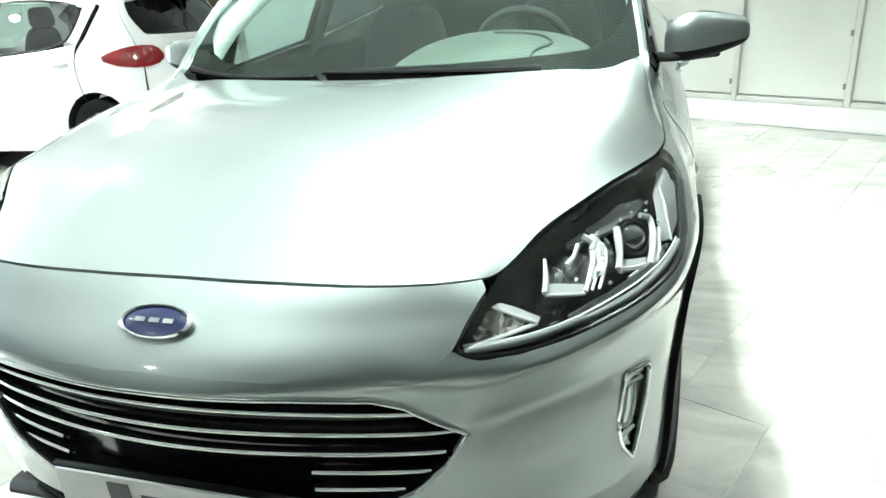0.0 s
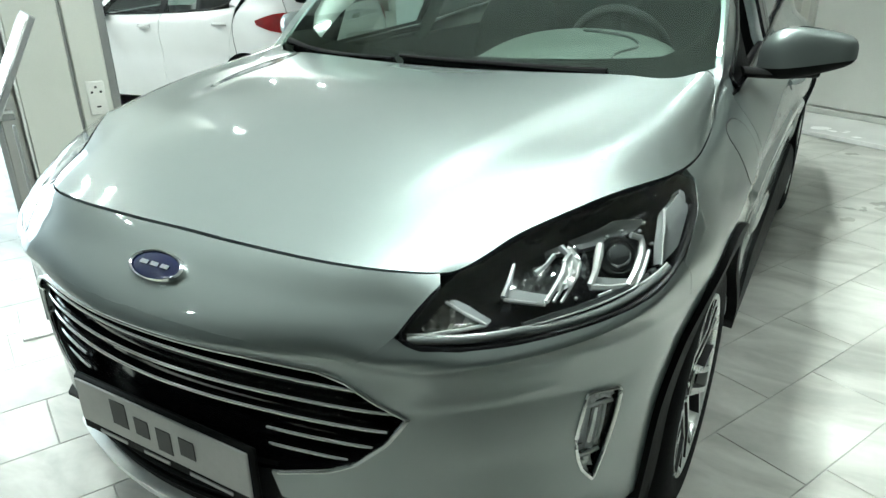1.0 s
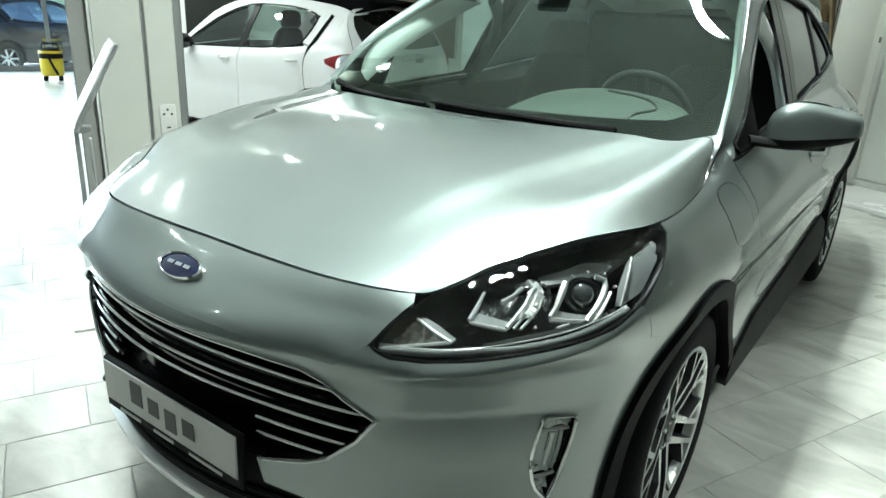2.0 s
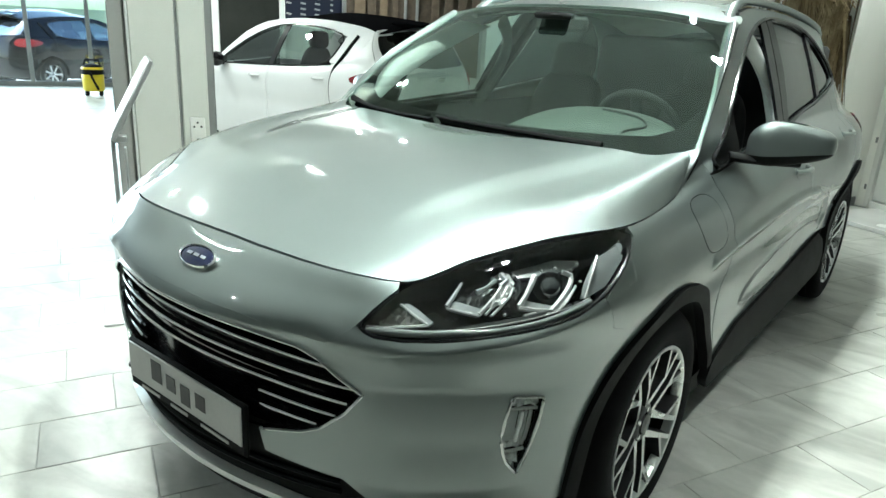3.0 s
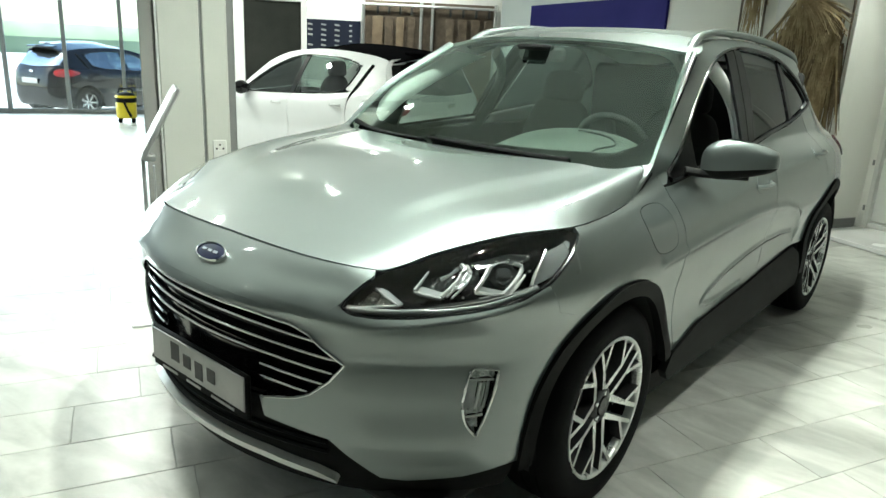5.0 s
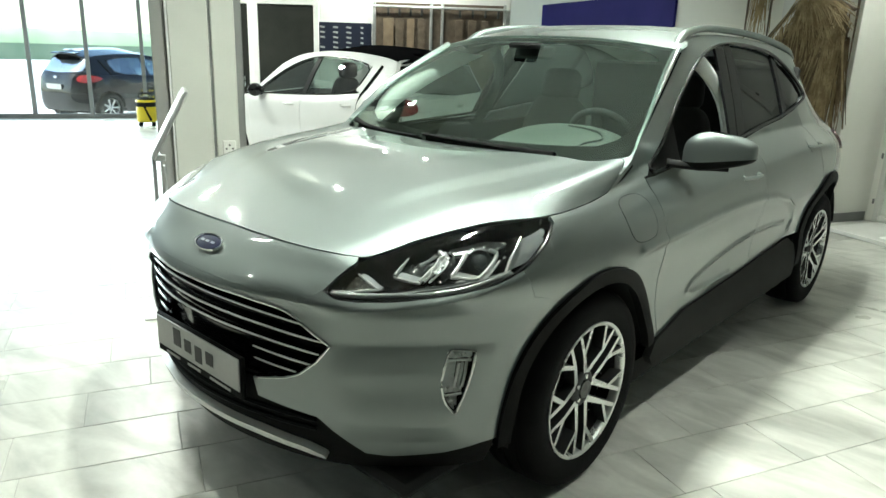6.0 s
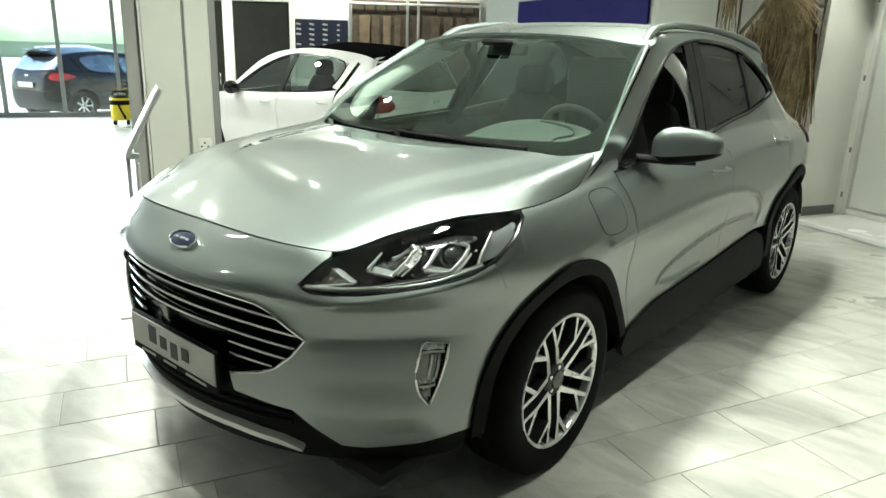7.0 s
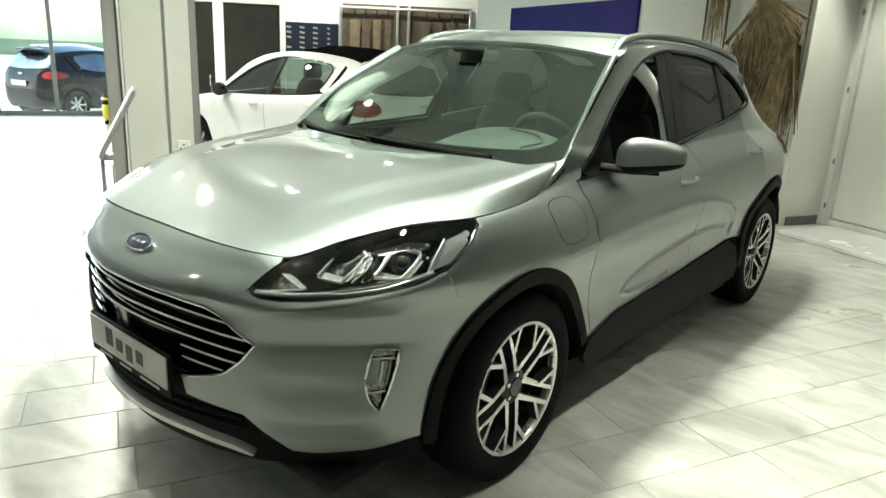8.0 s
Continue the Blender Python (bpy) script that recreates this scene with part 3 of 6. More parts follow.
def arc(y, z, r, a, b, n=24):
    t = np.radians(np.linspace(a, b, n))
    return [(y + r * math.cos(q), z + r * math.sin(q)) for q in t]


def skin(deep):
    return lambda p, z: sunk(p, z, deep)


HOOD_P, HOOD_END = 0.642, 1.70
COWL = spline([(0, 0, 0.21, 1.088), (0.45, 0.41, 0.225, 1.096), (0.76, 0.69, 0.265, 1.106), (0.88, 0.768, 0.315, 1.115), (1, *edge(HOOD_END))], even=True)
SPINE = spline([(0, *edge(0.0)), (0.12, 0, -0.68, 0.934), (0.4, 0, -0.40, 0.992), (0.7, 0, -0.09, 1.045), (1, 0, 0.21, 1.088)])
hood_patch = coons(lambda u: edge(u * HOOD_P), COWL, SPINE, lambda v: edge(HOOD_P + v * (HOOD_END - HOOD_P)), level=True)


def hood_skin(u, v):
    """The bonnet, with its raised middle and the two folds beside it."""
    r = hood_patch(u, v)
    fold = 0.53 + 0.10 * v
    rise = 0.009 * (1 - smooth(fold - 0.03, fold + 0.09, u)) * smooth(0.05, 0.5, v)
    r[..., 2] += rise + 0.05 * (1 - np.clip(u, 0, 1) ** 2) ** 1.5 * np.sin(math.pi * np.clip(v, 0, 1))
    return r


GLASS_LOW = spline([(0, 0, 0.235, 1.062), (0.5, 0.40, 0.265, 1.07), (1, 0.785, 0.325, 1.098)], even=True)
GLASS_TOP = spline([(0, 0, 0.82, 1.557), (0.5, 0.345, 0.845, 1.548), (1, 0.662, 0.925, 1.510)], even=True)
GLASS_MID = spline([(0, 0, 0.235, 1.062), (0.5, 0, 0.51, 1.322), (1, 0, 0.82, 1.557)])
GLASS_SIDE = spline([(0, 0.785, 0.325, 1.098), (0.5, 0.742, 0.59, 1.315), (1, 0.662, 0.925, 1.510)])
screen_skin = coons(GLASS_LOW, GLASS_TOP, GLASS_MID, GLASS_SIDE, level=True)
ROOF_Z = spline([(0.925, 1.510), (1.1, 1.548), (1.33, 1.582), (1.7, 1.595), (2.2, 1.575), (2.6, 1.51), (2.95, 1.41)])


def roof_side(v):
    y = 0.925 + np.asarray(v) * (2.95 - 0.925)
    p = np.interp(y, TABLE_XY[:, 1], TABLE)
    r = body(p, ROOF_Z(y))
    r[..., 0] = r[..., 0] * smooth(0, 0.12, v) + (1 - smooth(0, 0.12, v)) * 0.662
    return r


ROOF_MID = spline([(0, 0, 0.82, 1.557), (0.12, 0, 1.05, 1.602), (0.38, 0, 1.62, 1.64), (0.7, 0, 2.4, 1.62), (1, 0, 3.05, 1.54)])
ROOF_END = spline([(0, 0, 3.05, 1.54), (0.6, 0.38, 3.03, 1.50), (1, *roof_side(np.array(1.0)))], even=True)
roof_skin = coons(GLASS_TOP, ROOF_END, ROOF_MID, roof_side, level=True)

DLO = on((0.42, 1.055), (0.56, 1.14), (0.67, 1.228), (0.83, 1.32), (1.065, 1.432), (1.25, 1.503), (1.475, 1.546), (1.69, 1.562), (2.05, 1.548), (2.27, 1.508),
         (2.47, 1.405), (2.585, 1.308), (2.55, 1.275), (2.36, 1.24), (2.07, 1.191), (1.77, 1.166), (1.454, 1.128), (1.0, 1.1), (0.6, 1.073))
LAMP_LOW = [(0.548, 0.830), (0.562, 0.819), (0.585, 0.812), (0.65, 0.812), (0.74, 0.821), (0.90, 0.843), (1.03, 0.863), (1.125, 0.886), (1.205, 0.923), (1.262, 0.961), (1.305, 0.99)]
LAMP_TOP = [(p, float(EDGE_Z(p)) - 0.0015) for p in (1.292, 1.2, 1.1, 1.0, 0.9, 0.8, 0.72, 0.68, 0.649)]
LAMP = LAMP_LOW + LAMP_TOP + [(0.610, 0.887), (0.578, 0.861)]
GRILLE = [(0, 0.773), (0.26, 0.767), (0.40, 0.756), (0.455, 0.738), (0.52, 0.695), (0.56, 0.664), (0.52, 0.612), (0.46, 0.562), (0.41, 0.54), (0.30, 0.515)]
FOG = rounded([(0.900, 0.648), (0.908, 0.665), (0.930, 0.664), (0.972, 0.660), (0.986, 0.657), (0.984, 0.64), (0.976, 0.60), (0.956, 0.531), (0.937, 0.487), (0.927, 0.466), (0.914, 0.480), (0.893, 0.508), (0.882, 0.565), (0.888, 0.60)], 1)
ARCH_F, ARCH_R = (-0.03, 0.36), (2.70, 0.36)
CLAD = [(0.465, 0.428), (0.685, 0.478), (1.2, 0.502), (1.8, 0.54)]


def wheel_mesh():
    """Tyre, rim and spokes of one wheel, which turns round x and shows its face to +x."""
    tyre = lathe([(-0.10, 0.235), (-0.112, 0.27), (-0.115, 0.30), (-0.105, 0.338), (-0.085, 0.353), (-0.06, 0.357), (-0.055, 0.350), (-0.05, 0.357), (-0.01, 0.358), (-0.006, 0.35),
                  (0.006, 0.35), (0.01, 0.358), (0.05, 0.357), (0.055, 0.350), (0.06, 0.357), (0.085, 0.353), (0.105, 0.338), (0.113, 0.312), (0.116, 0.30), (0.115, 0.285), (0.112, 0.262), (0.102, 0.238), (0.09, 0.232)], 64)
    rim = lathe([(-0.09, 0.232), (0.02, 0.215), (0.085, 0.223), (0.094, 0.226), (0.098, 0.232), (0.098, 0.239), (0.09, 0.2405)], 64)
    barrel = lathe([(-0.09, 0.0), (-0.09, 0.20), (-0.06, 0.222), (0.08, 0.223)], 48)
    faces, blades = [], []
    for k in range(5):
        a = 2 * math.pi * k / 5 + math.pi / 2
        for s in (-1, 1):
            root = (0.052 * math.cos(a + s * 0.62), 0.052 * math.sin(a + s * 0.62))
            mid = (0.145 * math.cos(a + s * 0.20), 0.145 * math.sin(a + s * 0.20))
            tip = (0.228 * math.cos(a + s * 0.13), 0.228 * math.sin(a + s * 0.13))
            fork = (0.228 * math.cos(a + s * 0.42), 0.228 * math.sin(a + s * 0.42))
            for q, r, w0, w1, x0, x1 in ((root, mid, 0.011, 0.008, 0.072, 0.090), (mid, tip, 0.008, 0.0075, 0.090, 0.095), (mid, fork, 0.0075, 0.0075, 0.090, 0.095)):
                d = Vector((r[0] - q[0], r[1] - q[1])).normalized()
                n = Vector((-d.y, d.x))
                vs = []
                for (c, w, x) in ((q, w0, x0), (r, w1, x1)):
                    for e, z in ((-1.0, 0), (1.0, 0), (1.25, -0.012), (1.3, -0.04), (-1.3, -0.04), (-1.25, -0.012)):
                        vs.append((x + z, c[0] + n.x * w * e, c[1] + n.y * w * e))
                faces.append((vs[:2] + vs[6:8], [(0, 1, 3, 2)]))
                blades.append((vs, [(1, 2, 8, 7), (2, 3, 9, 8), (4, 5, 11, 10), (5, 0, 6, 11), (3, 4, 10, 9), (0, 1, 2, 5), (2, 3, 4, 5), (7, 6, 11, 8), (8, 11, 10, 9)]))
    hub = lathe([(0.03, 0.068), (0.066, 0.066), (0.074, 0.055), (0.076, 0.034)], 32)
    cap = lathe([(0.074, 0.034), (0.082, 0.031), (0.084, 0.0)], 32)
    disc = lathe([(-0.02, 0.0), (-0.02, 0.155), (-0.008, 0.158), (0.0, 0.155), (0.0, 0.08), (0.02, 0.075), (0.022, 0.0)], 40)
    bolts = [join(*[moved(lathe([(0.07, 0.0085), (0.08, 0.008), (0.082, 0.0)], 8), Matrix.Translation((0, 0.044 * math.cos(b), 0.044 * math.sin(b))))]) for b in (2 * math.pi * (k + 0.5) / 5 + math.pi / 2 for k in range(5))]
    return tyre, rim, barrel, faces, blades, hub, cap, disc, bolts


def add_wheel(root, x, y, meshes):
    m = pose(x, y, 0.357, 0, 0, 0 if x > 0 else 180) @ Matrix.Rotation(radians(28 if y < 1 else 10), 4, "X")
    hold = part("wheel", meshes["barrel"], ALLOY_DARK, root, "dark alloy wheel with machined double spokes", m)
    part("tyre", meshes["tyre"], RUBBER, hold, "black rubber tyre")
    wide = Matrix.Translation((0.012, 0, 0)) @ Matrix.Diagonal((1, 1.035, 1.035, 1))
    part("rim", meshes["rim"], ALLOY, hold, "bright machined rim", wide)
    part("brake_disc", meshes["disc"], STEEL, hold)
    part("hub", meshes["hub"], ALLOY_DARK, hold, m=wide)
    part("hub_cap", meshes["cap"], GLOSS_BLACK, hold, m=wide)
    for k in range(5):
        part("spoke", meshes["spoke"][k], ALLOY, hold, m=wide)
        part("wheel_bolt", meshes["bolt"][k], CHROME, hold, m=wide)


def normal_at(f, a, b, e=2e-3):
    da = f(np.array(a + e), np.array(b)) - f(np.array(a - e), np.array(b))
    db = f(np.array(a), np.array(b + e)) - f(np.array(a), np.array(b - e))
    n = Vector(np.cross(da, db))
    return n.normalized()


def facing(point, out, roll=0.0):
    """A pose whose z looks along out and whose x lies level."""
    z = Vector(out).normalized()
    x = Vector((0, 0, 1)).cross(z).normalized()
    y = z.cross(x)
    return Matrix.Translation(Vector(point)) @ Matrix((x, y, z)).transposed().to_4x4() @ Matrix.Rotation(roll, 4, "Z")


def facets(poly, deep, cell, rough):
    """A patch of small cut faces under the skin, each tilted its own way."""
    def at(p, z):
        wild = np.sin(np.round(p / cell * 1.7) * 12.9898 + np.round(z / cell * 1.7) * 78.233) * 43758.5453
        return sunk(p, z, deep + rough * (wild - np.floor(wild) - 0.5))
    return sheet(at, poly, cell, thick=0.0)


def front_lamp(root, side):
    """One headlamp: housing, a bowl and a projector in cut silver brackets, turn signal, running light and clear cover."""
    put = (lambda vf: vf) if side > 0 else flip
    cut = lambda vf: (*put(vf), 40, True)
    shape = rounded(LAMP, 1)
    hold = part("headlight", put(sheet(skin(0.07), shape, 0.012, thick=-0.066)), BLACK_TRIM, root, "black headlight housing under a clear cover")
    cover = part("lens_cover", put(sheet(skin(0.0), shape, 0.012, thick=0.0)), LENS, hold, "clear glossy cover")
    cover.visible_shadow = False
    below = shape[:, 1] < EDGE_Z(shape[:, 0]) - 0.008
    rim = np.roll(shape, -1 - int(np.nonzero(~below)[0][-1]), axis=0)[:int(below.sum())]
    part("seal", put(sweep(sunk(rim[:, 0], rim[:, 1], 0.005), 0.0055, 6)), BLACK_TRIM, hold)
    rod = lambda pts, deep, r, n=6, flat=1.0: put(sweep(sunk(np.array(pts)[:, 0], np.array(pts)[:, 1], deep), r, n, flatten=flat))
    # inner module: an open bowl behind an L-shaped bracket
    bowl = [(0.745, 0.893), (0.812, 0.884), (0.862, 0.912), (0.878, 0.936), (0.83, 0.94), (0.775, 0.93)]
    part("reflector_bowl", cut(facets(bowl, 0.052, 0.009, 0.012)), LAMP_DARK, hold, "dark silvered reflector bowl")
    part("reflector_floor", put(sheet(skin(0.034), [(0.742, 0.891), (0.810, 0.880), (0.822, 0.892), (0.758, 0.904)], 0.006, thick=0.012)), LAMP_PLATE, hold, "pale reflector floor")
    part("bracket", rod([(0.776, 0.932), (0.757, 0.912), (0.740, 0.892)], 0.03, (0.003, 0.005, 0.006)), LAMP_PLATE, hold)
    part("bracket", rod([(0.739, 0.889), (0.775, 0.884), (0.812, 0.878)], 0.03, 0.0034), LAMP_SILVER, hold, "bright silvered bracket")
    for k, (dp, dz) in enumerate(((0.0, 0.0), (0.013, -0.001), (0.027, -0.003))):
        part("bracket_fin", rod([(0.812 + dp, 0.880 + dz), (0.832 + dp, 0.895 + dz), (0.857 + dp, 0.913 + dz), (0.872 + dp, 0.93 + dz)], 0.024, (0.0052, 0.0055, 0.0062, 0.005) if k == 0 else 0.0032), LAMP_SILVER, hold)
    part("bracket_fin", rod([(0.868, 0.928), (0.884, 0.938), (0.874, 0.948)], 0.024, 0.0065), LAMP_PLATE, hold)
    part("bracket_fin", rod([(0.812, 0.922), (0.838, 0.932), (0.860, 0.944)], 0.036, (0.006, 0.004, 0.005)), LAMP_PLATE, hold)
    part("cut_glass", cut(facets([(0.835, 0.892), (0.862, 0.895), (0.905, 0.935), (0.89, 0.95), (0.87, 0.93)], 0.022, 0.007, 0.012)), LAMP_SILVER, hold)
    # outer module: a projector in a U-shaped bracket
    c = sunk(np.array(1.003), np.array(0.930), 0.045)
    n = (normal_at(body, 1.003, 0.93) + Vector((0.3, -0.9, 0.1))).normalized()
    m, r = facing(c, n), 0.029
    part("projector", put(moved(lathe([(-0.04, r + 0.012), (0.0, r + 0.009), (0.006, r + 0.006), (0.006, r + 0.002), (-0.004, r)], 32, "z"), m)), GLOSS_BLACK, hold)
    part("projector_ring", put(moved(lathe([(0.005, r + 0.004), (0.007, r + 0.0025), (0.006, r)], 32, "z"), m)), LAMP_DARK, hold)
    part("projector_lens", put(moved(lathe([(-0.006, r), (0.004, r * 0.9), (0.012, r * 0.6), (0.015, r * 0.23), (0.0155, 0.0)], 32, "z"), m)), LENS_SOLID, hold, "clear round projector lens")
    part("bracket", rod([(0.962, 0.950), (0.948, 0.936), (0.925, 0.912), (0.906, 0.896)], 0.03, (0.0065, 0.008, 0.006, 0.0065)), LAMP_SILVER, hold, "bright silvered bracket")
    part("bracket", rod([(0.904, 0.893), (0.945, 0.886), (0.984, 0.880)], 0.03, (0.006, 0.005, 0.006)), LAMP_SILVER, hold)
    part("reflector_floor", put(sheet(skin(0.036), [(0.91, 0.895), (0.984, 0.882), (0.996, 0.893), (0.926, 0.908)], 0.006, thick=0.012)), LAMP_PLATE, hold)
    part("bracket", rod([(0.984, 0.880), (1.012, 0.898), (1.042, 0.918), (1.062, 0.935)], 0.026, (0.007, 0.0075, 0.007, 0.006)), LAMP_SILVER, hold)
    part("bracket_fin", rod([(1.062, 0.935), (1.066, 0.944), (1.044, 0.953)], 0.026, 0.0062), LAMP_PLATE, hold)
    part("bracket_fin", rod([(1.004, 0.880), (1.034, 0.900), (1.066, 0.922)], 0.022, 0.0034), LAMP_SILVER, hold)
    part("cut_glass", cut(facets([(0.985, 0.876), (1.012, 0.882), (1.04, 0.905), (1.026, 0.91)], 0.020, 0.006, 0.012)), LAMP_SILVER, hold)
    part("cut_glass", cut(facets([(0.90, 0.905), (0.925, 0.93), (0.918, 0.944), (0.892, 0.92)], 0.03, 0.007, 0.014)), LAMP_DARK, hold)
    # top shield with small bright studs
    part("upper_shield", put(sheet(skin(0.045), [(0.80, 0.944), (0.90, 0.951), (1.08, 0.962), (1.16, 0.975), (1.05, 0.985), (0.92, 0.966), (0.84, 0.95)], 0.012, thick=0.01)), LAMP_GREY, hold, "dark grey upper shield")
    for p, z in ((0.905, 0.948), (0.925, 0.915), (0.985, 0.958), (1.03, 0.962), (1.075, 0.955), (1.09, 0.93), (1.10, 0.965), (0.87, 0.88), (0.95, 0.872), (1.0, 0.868)):
        part("silver_stud", put(moved(lathe([(-0.004, 0.0032), (0.001, 0.0028), (0.0025, 0.0)], 8, "z"), facing(sunk(np.array(p), np.array(z), 0.026), normal_at(body, p, z)))), LAMP_SILVER, hold)
    for p, z in ((0.905, 0.867), (0.915, 0.876)):
        part("silver_dash", rod([(p, z), (p + 0.03, z + 0.004)], 0.028, 0.003), LAMP_SILVER, hold)
    # turn signal
    tri = rounded([(0.572, 0.840), (0.61, 0.842), (0.690, 0.856), (0.66, 0.872), (0.632, 0.884), (0.622, 0.881)], 1)
    part("turn_signal", cut(facets(tri, 0.034, 0.009, 0.016)), AMBER, hold, "cut glass turn signal with a faint amber bulb")
    part("signal_frame", rod([(0.563, 0.834), (0.60, 0.837), (0.65, 0.845), (0.698, 0.853)], 0.022, 0.0036), LAMP_SILVER, hold)
    part("signal_frame", put(sheet(skin(0.026), [(0.634, 0.886), (0.668, 0.868), (0.698, 0.853), (0.71, 0.862), (0.675, 0.879), (0.648, 0.890)], 0.006, thick=0.008)), LAMP_PLATE, hold)
    part("signal_frame", rod([(0.632, 0.884), (0.665, 0.868), (0.696, 0.854)], 0.02, 0.003), LAMP_SILVER, hold)
    # lower wedge, running light and side reflector
    part("lower_panel", put(sheet(skin(0.022), [(0.70, 0.838), (0.80, 0.849), (0.92, 0.862), (1.05, 0.884), (1.08, 0.894), (0.95, 0.878), (0.82, 0.862)], 0.008, thick=0.01)), LAMP_GREY, hold, "dark grey lower panel")
    q = spline([(0, 0.562, 0.826), (0.3, 0.707, 0.829), (0.65, 0.883, 0.850), (1, 1.09, 0.883)])(np.linspace(0, 1, 40))
    part("running_light", rod(q, 0.014, 0.0085, 10), RUN_PALE, hold, "milky unlit running light bar")
    part("running_light_edge", rod(q + [0, 0.009], 0.012, 0.0016), LAMP_SILVER, hold)
    side_plate = [(1.085, 0.894), (1.16, 0.905), (1.24, 0.95), (1.275, 0.98), (1.265, 0.988), (1.17, 0.968), (1.11, 0.925)]
    part("side_reflector", put(sheet(skin(0.02), side_plate, 0.01, thick=0.02)), LAMP_PLATE, hold, "pale grey side reflector")
    part("side_strip", rod([(1.078, 0.892), (1.11, 0.925), (1.14, 0.95), (1.168, 0.972)], 0.018, (0.0028, 0.0035, 0.005, 0.003)), LAMP_SILVER, hold)


def fog_lamp(root, side):
    put = (lambda vf: vf) if side > 0 else flip
    cut = lambda vf: (*put(vf), 40, True)
    hold = part("fog_lamp", put(sheet(skin(0.055), FOG, 0.007, thick=-0.05)), GLOSS_BLACK, root, "chrome-edged fog lamp pocket with cut silver faces")
    rim = np.vstack([FOG, FOG[:1]])
    part("chrome_surround", put(sweep(sunk(rim[:, 0], rim[:, 1], -0.001), 0.0042, 8)), CHROME, hold)
    part("upper_reflector", cut(facets([(0.906, 0.660), (0.978, 0.656), (0.976, 0.634), (0.902, 0.636)], 0.012, 0.009, 0.012)), LAMP_SILVER, hold, "row of cut silver faces")
    part("shelf", put(sweep(sunk(np.array([0.900, 0.94, 0.976]), np.array([0.628, 0.629, 0.626]), 0.012), 0.0042, 6)), LAMP_SILVER, hold)
    part("lamp_lens", put(sheet(skin(0.022), [(0.893, 0.618), (0.932, 0.62), (0.926, 0.575), (0.930, 0.54), (0.890, 0.54), (0.887, 0.575)], 0.006, thick=0.012)), LAMP_PLATE, hold, "pale smoked lens")
    for p, w in ((0.940, 0.0065), (0.952, 0.004), (0.964, 0.0045)):
        part("fin", put(sweep(sunk(np.array([p, p - 0.004, p - 0.012]), np.array([0.618, 0.58, 0.54]), 0.02), w, 6)), LAMP_SILVER if p < 0.95 else LAMP_PLATE, hold)
    part("cut_glass", cut(facets([(0.889, 0.545), (0.95, 0.545), (0.948, 0.528), (0.892, 0.525)], 0.016, 0.009, 0.016)), LAMP_SILVER, hold)
    part("shelf", put(sweep(sunk(np.array([0.893, 0.92, 0.948]), np.array([0.521, 0.522, 0.525]), 0.01), 0.0042, 6)), LAMP_SILVER, hold)
    part("cut_glass", cut(facets([(0.899, 0.515), (0.94, 0.516), (0.934, 0.49), (0.927, 0.474), (0.91, 0.492)], 0.016, 0.008, 0.016)), LAMP_SILVER, hold)
    cover = part("lens_cover", put(sheet(skin(0.006), FOG, 0.008, thick=0.0)), LENS, hold)
    cover.visible_shadow = False


def door_mirror(root, side):
    put = (lambda vf: vf) if side > 0 else flip

    def shell(lo, hi, cut):
        verts, faces = [], []
        nu, nv = 40, 22
        for j in range(nv + 1):
            b = lo + (hi - lo) * j / nv
            for i in range(nu):
                a = 2 * math.pi * i / nu
                s = lambda t, e: math.copysign(abs(t) ** e, t)
                x, y, z = s(math.cos(a), 0.6) * s(math.cos(b), 0.5), s(math.sin(a), 0.7) * s(math.cos(b), 0.4), s(math.sin(b), 0.65)
                y = y * (0.085 if y < 0 else 0.05)
                x = 0.13 * x
                taper = 1 - 0.34 * smooth(-0.06, 0.13, x) - 0.10 * smooth(0.06, 0.13, -x)
                verts.append((0.968 + x, 0.70 + y * taper + 0.15 * x, 1.128 + (0.088 if z > cut else 0.062) * z * taper + 0.012 * (x / 0.13)))
        for j in range(nv):
            for i in range(nu):
                faces.append((j * nu + i, j * nu + (i + 1) % nu, (j + 1) * nu + (i + 1) % nu, (j + 1) * nu + i))
        return (verts, faces)
    hold = part("door_mirror", put(shell(-0.22, 1.5, -0.3)), SILVER, root, "silver door mirror on a black foot")
    part("mirror_base", put(shell(-1.5, -0.25, 2)), BLACK_PLASTIC, hold, "black lower shell")
    foot = spline([(0, 0.80, 0.60, 1.085), (0.4, 0.87, 0.645, 1.078), (1, 1.0, 0.71, 1.078)])(np.linspace(0, 1, 14))
    part("mirror_foot", put(sweep(foot, np.linspace(0.036, 0.03, 14), 10, flatten=0.45)), BLACK_PLASTIC, hold)
    part("mirror_glass", put(box(0.962, 0.744, 1.135, 0.17, 0.008, 0.09, 0.003, rz=7)), CHROME, hold, "mirror glass")


def pad(cx, cy, cz, sx, sy, sz, rx=0.0, taper=0.0):
    """A padded cushion: a rounded block, narrower towards its top by taper."""
    verts, nu, nv = [], 32, 14
    s = lambda t, e: math.copysign(abs(t) ** e, t)
    for j in range(nv + 1):
        b = -math.pi / 2 + math.pi * j / nv
        for i in range(nu):
            a = 2 * math.pi * i / nu
            z = s(math.sin(b), 0.55)
            k = s(math.cos(b), 0.45) * (1 - taper * (z + 1) / 2)
            verts.append((sx / 2 * s(math.cos(a), 0.5) * k, sy / 2 * s(math.sin(a), 0.7) * k, sz / 2 * z))
    faces = [(j * nu + i, j * nu + (i + 1) % nu, (j + 1) * nu + (i + 1) % nu, (j + 1) * nu + i) for j in range(nv) for i in range(nu)]
    return moved((verts, faces), pose(cx, cy, cz, rx))


